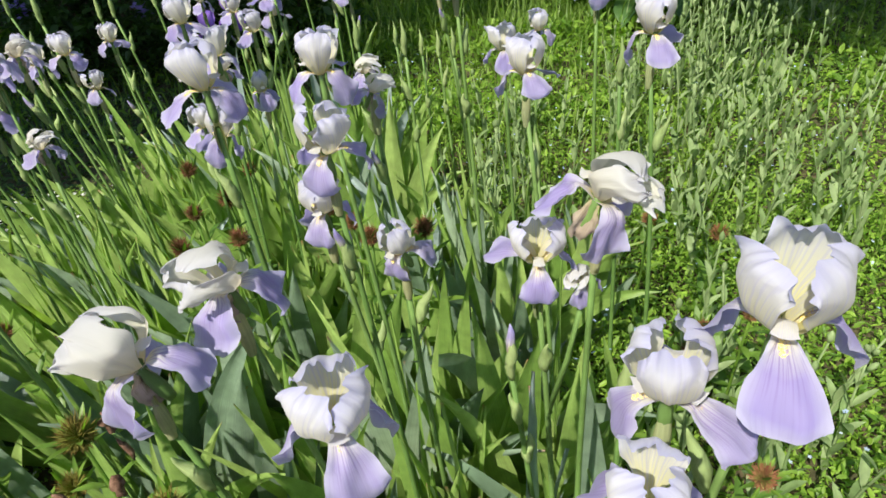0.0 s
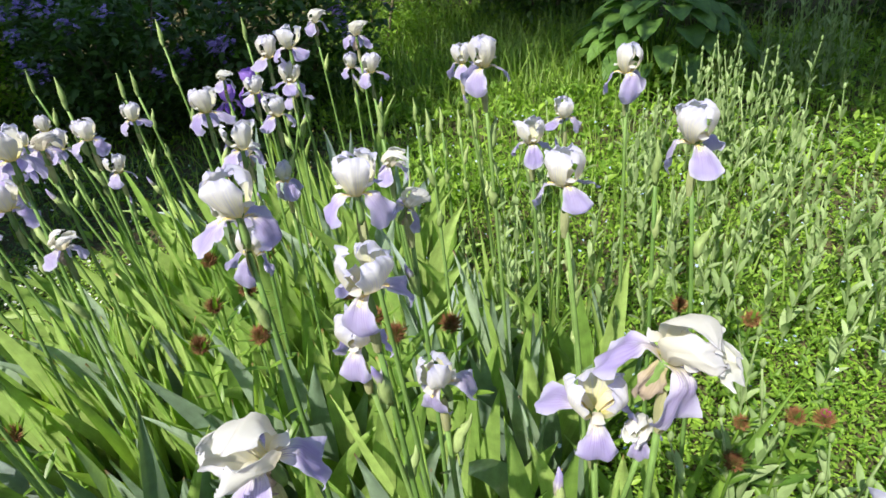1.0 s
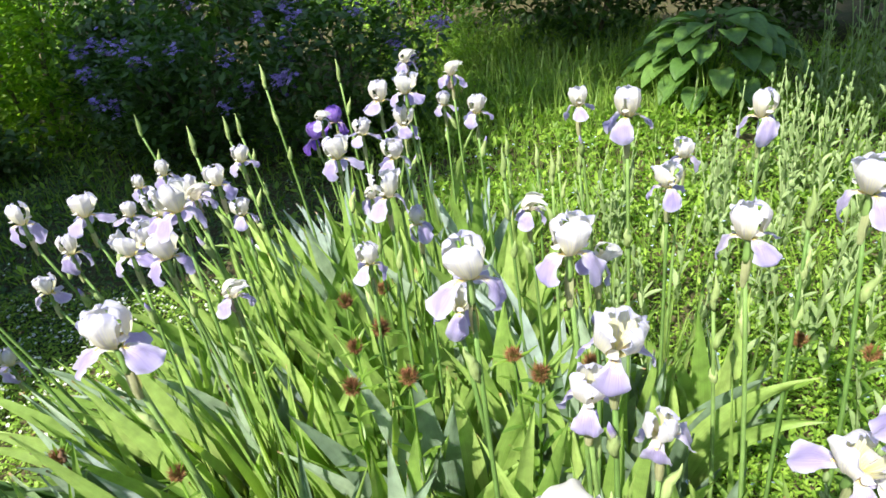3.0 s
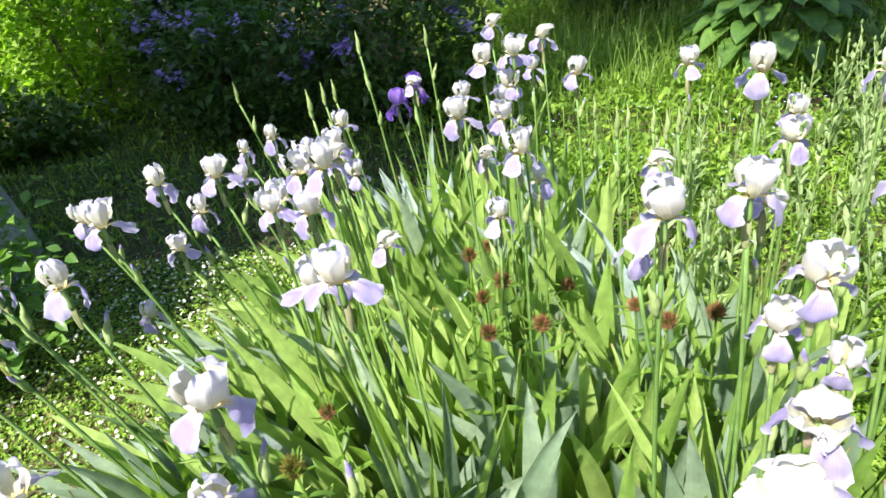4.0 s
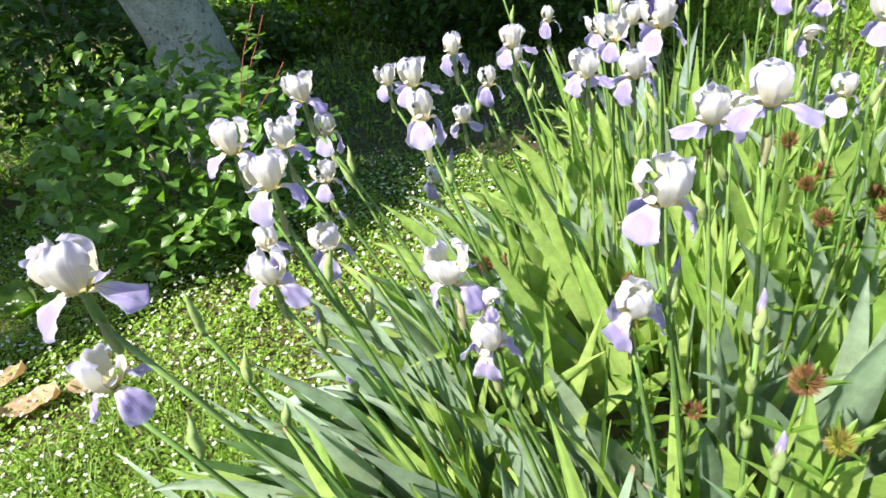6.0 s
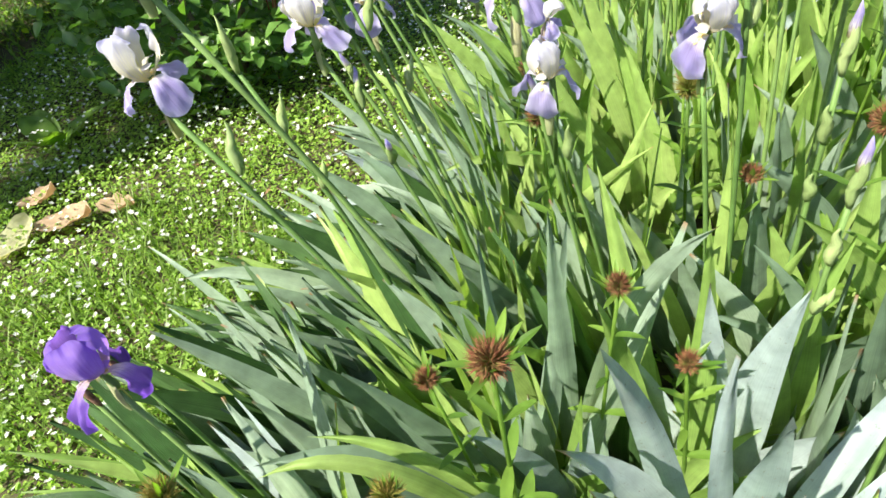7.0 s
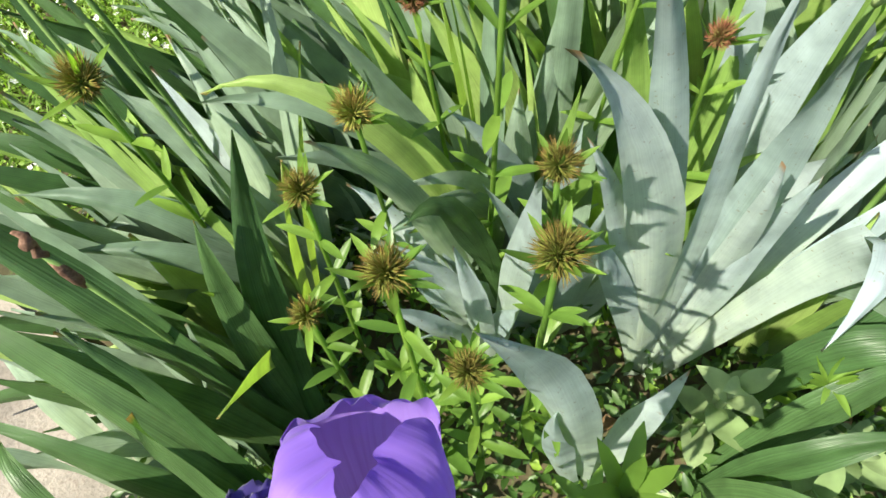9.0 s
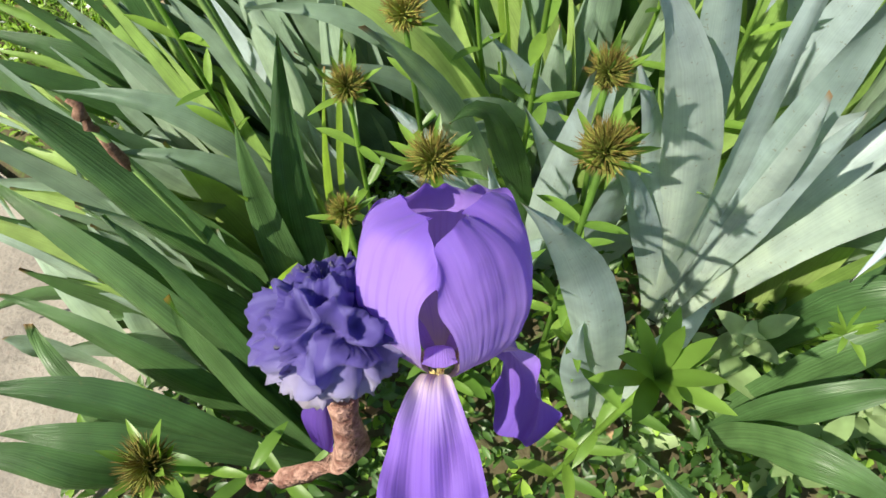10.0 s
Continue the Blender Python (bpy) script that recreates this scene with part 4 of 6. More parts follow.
# stalks still in bud
for k, (bx, by, bz) in enumerate(((-0.53, 2.08, 0.98), (-0.34, 2.24, 0.94), (-0.95, 2.07, 0.88), (-0.65, 2.0, 0.86), (-0.62, 2.02, 0.86), (0.3, 1.84, 0.72), (0.17, 2.05, 0.7),
                                  (0.34, 1.74, 0.75), (0.47, 1.13, 0.73), (0.25, 1.94, 0.7), (-0.57, 1.6, 0.95), (0.14, 1.49, 0.86), (0.24, 1.46, 0.85), (-1.01, 0.5, 0.83), (0.6, 1.12, 0.88), (0.48, 0.57, 0.77))):
    bud_stalk(bx, by, bz, 70 + k)
for k, (bx, by, bz) in enumerate(((-0.32, 0.63, 0.77), (-0.31, 0.48, 0.71), (-0.13, 0.45, 0.76), (0.38, 0.66, 0.72))):
    bud_stalk(bx, by, bz, 90 + k, 1)


def sword_mesh(foot, via, tip, width, face, seed):
    """A broad sword leaf along a bent line from foot to tip; face: the way its flat side looks."""
    a, b, c = Vector(foot), Vector(via), Vector(tip)
    face = Vector(face).normalized()
    rows = 14

    def f(u, v):
        p = a * (1 - u) ** 2 + b * 2 * u * (1 - u) + c * u * u
        d = ((b - a) * (1 - u) + (c - b) * u).normalized()
        lat = d.cross(face).normalized()
        nrm = lat.cross(d)
        wide = width * 0.5 * min(1.0, 0.5 + 1.0 * u) * max(0.0, 1 - max(0.0, (u - 0.4) / 0.6) ** 1.6)
        tw = 0.5 * noise.noise(Vector((seed * 2.3, u * 1.5, 4.0)))
        lat2 = lat * math.cos(tw) + nrm * math.sin(tw)
        rise = 0.11 * width * (1 - abs(v)) + 0.34 * width * noise.noise(Vector((u * 3, v * 0.8, seed * 1.1))) + 0.3 * width * u * u * noise.noise(Vector((u * 2, 0.3, seed * 3.1)))
        return p + lat2 * (v * wide) + nrm * rise

    return sheet("leaf", rows, 4, f, IRIS_LEAF)


def near_fan(foot, leaves, material=IRIS_LEAF, label="fan of broad pale grey-green iris leaves"):
    """A fan whose leaves were each set one by one: (bend point, tip, width, face)."""
    ob = thing("iris_fan", foot[0], foot[1], ground_height(foot[0], foot[1]) - 0.012, label, "iris plant", "irises in the bed")
    o = ob.location
    for i, (via, tip, width, face) in enumerate(leaves):
        side = Vector((via[0] - foot[0], via[1] - foot[1], 0)) * 0.25
        me = sword_mesh(Vector((0, 0, 0)) + side * 0.3, Vector(via) - o, Vector(tip) - o, width, face, i + int(abs(foot[0]) * 100))
        me.materials[0] = material
        child("leaf", me, ob)
    return ob


UP, FRONT, RIGHT = (0.0, -0.55, 0.83), (0.1, -0.85, 0.5), (0.45, -0.5, 0.74)
near_fan((-0.365, 0.225), [
    ((-0.42, 0.25, 0.47), (-0.531, 0.166, 0.612), 0.062, UP),
    ((-0.44, 0.29, 0.46), (-0.507, 0.211, 0.697), 0.044, FRONT),
    ((-0.39, 0.26, 0.4), (-0.403, 0.29, 0.618), 0.042, RIGHT),
    ((-0.335, 0.27, 0.31), (-0.322, 0.257, 0.472), 0.044, UP),
    ((-0.345, 0.3, 0.42), (-0.366, 0.223, 0.641), 0.05, UP),
    ((-0.33, 0.28, 0.36), (-0.366, 0.225, 0.506), 0.034, UP),
    ((-0.21, 0.3, 0.6), (-0.288, 0.117, 0.43), 0.048, UP),
    ((-0.45, 0.24, 0.35), (-0.511, 0.185, 0.511), 0.036, UP),
    ((-0.43, 0.22, 0.27), (-0.512, 0.174, 0.42), 0.038, UP),
    ((-0.27, 0.35, 0.38), (-0.166, 0.501, 0.42), 0.044, UP),
    ((-0.24, 0.32, 0.32), (-0.146, 0.434, 0.38), 0.042, UP)], GLAUCOUS, "fan of broad pale blue-grey iris leaves")
near_fan((-0.573, 0.157), [
    ((-0.54, 0.14, 0.42), (-0.517, 0.078, 0.593), 0.036, UP),
    ((-0.568, 0.109, 0.28), (-0.607, 0.121, 0.38), 0.034, UP),
    ((-0.591, 0.14, 0.28), (-0.67, 0.108, 0.36), 0.042, UP)], GLAUCOUS, "small fan of short pale blue-grey iris leaves")
near_fan((-0.6, 0.166), [
    ((-0.62, 0.15, 0.25), (-0.708, 0.118, 0.3), 0.042, UP),
    ((-0.66, 0.17, 0.28), (-0.752, 0.159, 0.36), 0.044, UP),
    ((-0.61, 0.16, 0.25), (-0.646, 0.138, 0.36), 0.036, UP),
    ((-0.6, 0.13, 0.15), (-0.675, 0.08, 0.25), 0.04, UP),
    ((-0.56, 0.14, 0.2), (-0.534, 0.113, 0.3), 0.034, UP)], GLAUCOUS, "low fan of pale blue-grey iris leaves")
near_fan((-0.395, 0.045), [
    ((-0.44, 0.01, 0.5), (-0.521, -0.039, 0.6), 0.05, UP),
    ((-0.375, 0.07, 0.25), (-0.367, 0.086, 0.38), 0.038, UP),
    ((-0.46, 0.0, 0.3), (-0.46, -0.006, 0.42), 0.034, UP)], GLAUCOUS, "young fan of arching pale blue-grey iris leaves")
near_fan((-0.57, 0.22), [
    ((-0.58, 0.12, 0.56), (-0.608, 0.046, 0.522), 0.032, UP)], SHADED_LEAF, "single arching deep green iris leaf")
near_fan((-0.585, 0.2), [
    ((-0.63, 0.14, 0.48), (-0.68, 0.047, 0.583), 0.034, UP)], GREY_LEAF, "single arching grey-green iris leaf")
near_fan((-0.6, 0.29), [
    ((-0.7, 0.18, 0.6), (-0.851, 0.118, 0.494), 0.028, UP),
    ((-0.65, 0.24, 0.46), (-0.853, 0.2, 0.44), 0.03, UP)], IRIS_LEAF, "two arching yellow-green iris leaves")
near_fan((-0.42, 0.4), [
    ((-0.4, 0.42, 0.33), (-0.435, 0.47, 0.62), 0.042, FRONT),
    ((-0.5, 0.46, 0.33), (-0.542, 0.4, 0.53), 0.04, FRONT),
    ((-0.5, 0.52, 0.35), (-0.58, 0.598, 0.6), 0.04, FRONT),
    ((-0.33, 0.48, 0.3), (-0.27, 0.58, 0.52), 0.044, RIGHT)], IRIS_LEAF, "fan of tall light green iris leaves")
near_fan((-0.58, 0.42), [
    ((-0.55, 0.44, 0.52), (-0.425, 0.436, 0.639), 0.042, RIGHT),
    ((-0.6, 0.45, 0.35), (-0.62, 0.5, 0.58), 0.04, FRONT)], GREY_LEAF, "pair of long grey-green iris leaves, one arching over")
near_fan((-0.245, 0.198), [
    ((-0.27, 0.2, 0.42), (-0.064, 0.271, 0.24), 0.056, UP),
    ((-0.158, 0.326, 0.31), (-0.079, 0.341, 0.26), 0.045, UP)], SHADED_LEAF, "pair of broad arching iris leaves, green darkened for shade")
near_fan((-0.26, 0.1), [
    ((-0.22, 0.16, 0.28), (-0.08, 0.28, 0.27), 0.055, UP),
    ((-0.25, 0.05, 0.3), (-0.06, 0.04, 0.2), 0.05, UP),
    ((-0.25, 0.08, 0.27), (-0.12, 0.16, 0.28), 0.052, UP)], SHADED_LEAF, "fan of broad arching iris leaves, green darkened for shade")
near_fan((-0.64, 0.32), [
    ((-0.70, 0.25, 0.47), (-0.91, 0.15, 0.43), 0.04, UP),
    ((-0.68, 0.24, 0.38), (-0.80, 0.12, 0.42), 0.045, UP),
    ((-0.59, 0.30, 0.34), (-0.69, 0.16, 0.38), 0.03, UP),
    ((-0.60, 0.27, 0.36), (-0.70, 0.13, 0.32), 0.045, UP),
    ((-0.61, 0.40, 0.26), (-0.61, 0.56, 0.52), 0.036, FRONT),
    ((-0.52, 0.40, 0.3), (-0.46, 0.56, 0.53), 0.045, RIGHT),
    ((-0.66, 0.36, 0.3), (-0.72, 0.5, 0.52), 0.04, FRONT)], GREY_LEAF, "fan of arching yellow-green iris leaves")
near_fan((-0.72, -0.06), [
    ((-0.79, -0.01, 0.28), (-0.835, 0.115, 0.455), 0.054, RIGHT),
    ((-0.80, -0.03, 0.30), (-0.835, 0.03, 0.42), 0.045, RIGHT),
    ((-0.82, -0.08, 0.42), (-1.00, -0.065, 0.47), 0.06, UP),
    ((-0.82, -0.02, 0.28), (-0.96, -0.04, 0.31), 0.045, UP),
    ((-0.80, -0.1, 0.32), (-0.95, -0.14, 0.40), 0.05, UP)], SHADED_LEAF, "fan of broad ribbed iris leaves, green darkened for shade")
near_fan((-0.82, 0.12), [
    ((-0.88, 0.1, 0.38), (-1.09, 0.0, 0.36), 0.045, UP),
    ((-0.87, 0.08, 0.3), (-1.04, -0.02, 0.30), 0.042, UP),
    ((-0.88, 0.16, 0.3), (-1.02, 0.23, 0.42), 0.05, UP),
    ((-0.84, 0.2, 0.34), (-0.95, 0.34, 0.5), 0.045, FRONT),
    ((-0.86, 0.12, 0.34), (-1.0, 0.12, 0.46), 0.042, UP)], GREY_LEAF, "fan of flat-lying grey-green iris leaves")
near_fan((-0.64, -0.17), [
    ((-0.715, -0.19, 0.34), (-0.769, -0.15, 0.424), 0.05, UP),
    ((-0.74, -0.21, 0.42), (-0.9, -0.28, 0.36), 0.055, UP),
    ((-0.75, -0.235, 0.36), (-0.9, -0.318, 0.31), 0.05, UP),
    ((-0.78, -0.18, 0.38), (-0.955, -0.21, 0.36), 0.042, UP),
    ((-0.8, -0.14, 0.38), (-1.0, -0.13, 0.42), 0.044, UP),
    ((-0.78, -0.12, 0.34), (-0.89, -0.105, 0.4), 0.036, UP)], SHADED_LEAF, "fan of broad iris leaves, green darkened for shade")
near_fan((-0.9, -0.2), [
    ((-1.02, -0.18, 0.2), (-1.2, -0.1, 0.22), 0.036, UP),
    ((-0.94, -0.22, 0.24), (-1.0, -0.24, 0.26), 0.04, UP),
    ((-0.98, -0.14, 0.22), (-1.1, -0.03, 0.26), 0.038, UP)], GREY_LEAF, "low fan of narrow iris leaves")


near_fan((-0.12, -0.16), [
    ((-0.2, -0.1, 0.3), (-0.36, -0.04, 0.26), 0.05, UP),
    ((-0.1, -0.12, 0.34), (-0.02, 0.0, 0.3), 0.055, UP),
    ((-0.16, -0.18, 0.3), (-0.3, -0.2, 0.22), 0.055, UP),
    ((-0.06, -0.16, 0.3), (0.1, -0.1, 0.2), 0.05, UP)], SHADED_LEAF, "fan of broad arching iris leaves, green darkened for shade")
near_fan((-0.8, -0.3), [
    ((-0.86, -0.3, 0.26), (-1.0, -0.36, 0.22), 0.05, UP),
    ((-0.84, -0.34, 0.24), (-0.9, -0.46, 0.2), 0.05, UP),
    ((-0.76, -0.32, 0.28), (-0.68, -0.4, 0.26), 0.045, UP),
    ((-0.82, -0.26, 0.3), (-0.96, -0.22, 0.3), 0.045, UP)], SHADED_LEAF, "fan of broad iris leaves, green darkened for shade")


# ---- bristly-headed herbs between the irises ----
def bristle_mesh(size, seed, material):
    """A round head of stiff pointed bracts: a small core with a spike drawn out of each of its faces."""
    rng = random.Random(seed)
    rings, sides = 17, 40
    core, uvs, faces = [Vector((0, 0, -0.22 * size))], [(0.5, 0.0)], []
    for i in range(1, rings):
        th = math.pi * i / rings
        for k in range(sides):
            a = 2 * math.pi * (k + 0.5 * (i % 2)) / sides
            core.append(Vector((math.sin(th) * math.cos(a), math.sin(th) * math.sin(a), -math.cos(th))) * size * 0.3 * rng.uniform(0.7, 1.25))
            uvs.append((0.5, 0.1))
    core.append(Vector((0, 0, 0.24 * size)))
    uvs.append((0.5, 0.1))
    cells = []
    for i in range(rings - 2):
        for k in range(sides):
            a, b = 1 + i * sides + k, 1 + i * sides + (k + 1) % sides
            cells.append((a, b, b + sides, a + sides))
    for k in range(sides):
        cells.append((1 + (rings - 2) * sides + k, 1 + (rings - 2) * sides + (k + 1) % sides, len(core) - 1))
    verts = list(core)
    for c in cells:
        mid = sum((core[q] for q in c), Vector()) / len(c)
        d = mid.normalized()
        reach = size * rng.uniform(0.7, 1.45) * (0.72 + 0.28 * d.z)
        tip = mid + (d + Vector((rng.uniform(-1, 1), rng.uniform(-1, 1), rng.uniform(0, 0.9))) * 0.48).normalized() * reach * 0.72
        verts.append(tip)
        uvs.append((0.5, 1.0))
        t = len(verts) - 1
        faces += [(c[q], c[(q + 1) % len(c)], t) for q in range(len(c))]
    faces += [(0, 1 + (k + 1) % sides, 1 + k) for k in range(sides)]
    return mesh_of("head", verts, faces, material, uvs, False)


HEADS = [bristle_mesh(0.0215, k, SEED_HEAD) for k in range(4)] + [bristle_mesh(0.0195, k + 9, SEED_HEAD_RED) for k in range(4)]


def lance_mesh(name, length, width, droop, material, seed=0, fold=0.22):
    def f(u, v):
        w = width * 0.5 * math.sin(math.pi * min(1.0, u * 0.86 + 0.1)) ** 0.8 * (1 if u < 0.98 else 0.25)
        return Vector((length * u * (1 - 0.12 * droop * u), v * w, length * (0.15 * u - droop * u * u) + abs(v) * w * fold + 0.05 * width * noise.noise(Vector((u * 5, v * 2, seed)))))

    return sheet(name, 6, 4, f, material)


HERB_LEAVES = [lance_mesh("leaf", 0.062, 0.0145, d, HERB, k) for k, d in enumerate((0.05, 0.25, 0.45, 0.15))]
BRACTS = [lance_mesh("bract", 0.038, 0.0075, d, HERB, k) for k, d in enumerate((-0.2, 0.1, 0.3))]


def herb(x, y, z, red=0.5, pairs=8, size=1.2, head=True, lean=None):
    """A leafy stem with opposite leaves and a bristly spent flower head centred at (x, y, z)."""
    rng = random.Random(int(abs(x * 7307 + y * 3571 + z * 977)))
    dx, dy = lean or (rng.uniform(-0.04, 0.04), rng.uniform(-0.01, 0.06))
    g = ground_height(x + dx, y + dy) - 0.01
    ob = thing("sweet_william", x + dx, y + dy, g, ("leafy green herb with a bristly reddish-brown spent head" if red > 0.5 else "leafy green herb with a bristly olive spent head") if head
               else "leafy green herb with a star of narrow top leaves", "herb", "bristly herbs among the irises")
    h = z - g - 0.012
    line = [Vector((-dx * q ** 1.4, -dy * q ** 1.4, h * q)) for q in (0, 0.2, 0.4, 0.6, 0.8, 1)]
    child("stem", tube("stem", line, [0.0034, 0.0033, 0.0031, 0.003, 0.0028, 0.0026], HERB, 6), ob)
    for i in range(pairs):
        q = 1 - (i + 0.9) * min(0.16, 0.9 / pairs)
        at = Vector((-dx * q ** 1.4, -dy * q ** 1.4, h * q))
        for s in (0, 180):
            m = Matrix.Translation(at) @ Matrix.Rotation(radians(90 * i + s + rng.uniform(-25, 25)), 4, "Z") @ Matrix.Rotation(radians(rng.uniform(-45, -5)), 4, "Y")
            k = size * rng.uniform(0.75, 1.1) * (0.7 + 0.1 * min(i, 4))
            child("leaf", rng.choice(HERB_LEAVES), ob, m @ Matrix.Diagonal((k, k, k, 1)))
    if head:
        k = size * rng.uniform(0.85, 1.1)
        me = rng.choice(HEADS[4:] if red > 0.5 else HEADS[:4])
        child("head", me, ob, Matrix.Translation((-dx, -dy, h + 0.012)) @ Matrix.Rotation(rng.uniform(0, 6), 4, "Z") @ Matrix.Diagonal((k, k, k, 1)))
    for i in range(10 if head else 12):
        m = Matrix.Translation((-dx, -dy, h)) @ Matrix.Rotation(radians(i * 51 + rng.uniform(-12, 12)), 4, "Z") @ Matrix.Rotation(radians(rng.uniform(-65, -5)), 4, "Y")
        k = size * rng.uniform(0.8, 1.2) * (1.0 if head else 1.2)
        child("bract", rng.choice(BRACTS), ob, m @ Matrix.Diagonal((k, k * (0.85 if head else 1.2), k, 1)))
    return ob


herb(-0.59, 0.189, 0.687, 0.7, 6, 1.25)
herb(-0.695, 0.247, 0.546, 0.6, 5, 1.0)
herb(-0.689, 0.121, 0.533, 0.2, 5, 1.0)
herb(-0.704, 0.051, 0.509, 0.3, 5, 1.0)
herb(-0.592, -0.007, 0.552, 0.2, 5, 1.15)
herb(-0.673, -0.021, 0.445, 0.2, 5, 0.9)
herb(-0.518, 0.121, 0.548, 0.3, 5, 0.95)
herb(-0.493, 0.043, 0.562, 0.2, 5, 1.05)
herb(-0.525, -0.03, 0.5, 0.3, 5, 0.9)
herb(-0.903, 0.054, 0.549, 0.2, 6, 1.1)
herb(-0.437, 0.373, 0.485, 0.9, 5, 1.05)
herb(-0.52, 0.412, 0.554, 0.9, 5, 0.95)
herb(-0.384, 0.655, 0.539, 0.8, 5, 0.9)
herb(-0.415, -0.08, 0.565, 0.2, 5, 0.95, head=False)
for hx, hy, hz in ((-0.46, 0.01, 0.34), (-0.55, 0.03, 0.36), (-0.61, 0.0, 0.34), (-0.57, -0.06, 0.34)):
    herb(hx, hy, hz, 0.2, 6, 0.7, head=False)
herb(-0.66, -0.25, 0.49, 0.3, 4, 1.0)
herb(-0.2, 0.2, 0.24, 0.2, 4, 0.8, head=False)
herb(-0.265, 0.617, 0.652, 0.8, 6)
herb(-0.109, 0.616, 0.649, 0.3, 6, 1.2)
herb(0.0, 0.55, 0.6, 0.3, 6, 1.1)
herb(-0.68, 0.7, 0.585, 0.8)
herb(-0.477, 0.785, 0.59, 0.3)
herb(-0.81, 1.105, 0.44, 0.9)
herb(-0.141, 1.269, 0.579, 0.9)
herb(-0.177, 1.523, 0.517, 0.9)
herb(0.122, 1.18, 0.555, 0.9)
herb(0.166, 1.106, 0.567, 0.9)
herb(0.262, 1.128, 0.562, 0.9)
herb(-0.069, 1.097, 0.59, 0.9)
herb(0.012, 1.446, 0.43, 0.9)
herb(-0.205, 1.28, 0.645, 0.9, 7)
herb(-0.18, 1.19, 0.596, 0.9, 7)
herb(-0.17, 1.08, 0.59, 0.9, 7)
herb(-0.49, 0.99, 0.5, 0.9)
herb(0.914, 1.354, 0.343, 0.9)
herb(0.704, 0.933, 0.392, 0.8, 6, 1.2)
herb(0.844, 1.022, 0.391, 0.9)
herb(0.818, 1.141, 0.254, 0.9)
pink = herb(0.954, 1.103, 0.291, 0.9)
for k in range(5):
    child("petal", sheet("petal", 5, 4, lambda u, v: Vector((0.002 + 0.007 * u, v * 0.0045 * math.sin(0.4 + 1.9 * u), 0.016 * u)), MAGENTA), pink,
          Matrix.Translation(Vector((0.954, 1.103, 0.296)) - pink.location) @ Matrix.Rotation(radians(72 * k), 4, "Z"), "bright magenta petal")
herb(0.72, 0.68, 0.4, 0.9)
herb(-0.2, 0.66, 0.5, 0.2, 6, 1.2)
herb(0.75, 1.35, 0.4, 0.9)


# ---- silvery campions to the right ----
SILVER_LEAVES = [lance_mesh("leaf", 0.08, 0.022, d, SILVER, k) for k, d in enumerate((0.0, 0.2, 0.4))]
SILVER_BUD = tube("bud", [(0, 0, 0), (0, 0, 0.006), (0, 0, 0.014), (0, 0, 0.02), (0, 0, 0.024)], [0.002, 0.005, 0.006, 0.004, 0.001], SILVER, 7)


def campion(x, y, h, seed, lush=1.0):
    rng = random.Random(seed)
    g = ground_height(x, y) - 0.01
    ob = thing("campion", x, y, g, "silvery-green woolly campion in bud, with paired leaves", "plant", "silvery campions beside the bed")
    lx, ly = rng.uniform(-0.06, 0.06), rng.uniform(-0.06, 0.06)
    line = [Vector((lx * q * q, ly * q * q, h * q)) for q in (0, 0.25, 0.5, 0.75, 1)]
    child("stem", tube("stem", line, [0.0032, 0.003, 0.0027, 0.0024, 0.002], SILVER, 5), ob)
    for i in range(int(6 * lush)):
        q = 0.12 + 0.8 * i / (6 * lush)
        at = Vector((lx * q * q, ly * q * q, h * q))
        turn = rng.uniform(0, 180) if i == 0 else 90 * i + rng.uniform(-20, 20)
        for s in (0, 180):
            k = rng.uniform(0.8, 1.15) * (1.1 - 0.55 * q)
            child("leaf", rng.choice(SILVER_LEAVES), ob, Matrix.Translation(at) @ Matrix.Rotation(radians(turn + s), 4, "Z") @ Matrix.Rotation(radians(rng.uniform(-82, -42)), 4, "Y") @ Matrix.Diagonal((k, k, k, 1)))
    for i in range(rng.choice((1, 2, 3))):
        a = Matrix.Translation(line[-1] if i == 0 else line[3].lerp(line[4], 0.5)) @ Matrix.Rotation(rng.uniform(0, 6.28), 4, "Z") @ Matrix.Rotation(radians(0 if i == 0 else 30), 4, "Y")
        child("bud", SILVER_BUD, ob, a @ Matrix.Translation((0, 0, 0.0 if i == 0 else 0.012)))
    return ob


def plant_campions():
    rng = random.Random(77)
    n = 0
    while n < 110:
        x, y = rng.uniform(0.2, 1.7), rng.uniform(0.75, 2.9)
        if bed(x, y) or abs(x - (0.15 + 0.42 * y)) > 0.42 + 0.12 * y:
            continue
        n += 1
        campion(x, y, rng.uniform(0.3, 0.5), n + 300)
    for i in range(26):
        campion(1.42 + rng.gauss(0, 0.13), 2.8 + rng.gauss(0, 0.13), rng.uniform(0.42, 0.58), 500 + i)
    for i in range(40):
        campion(2.3 + rng.gauss(0, 0.28), 3.75 + rng.gauss(0, 0.2), rng.uniform(0.45, 0.75), 600 + i)


plant_campions()


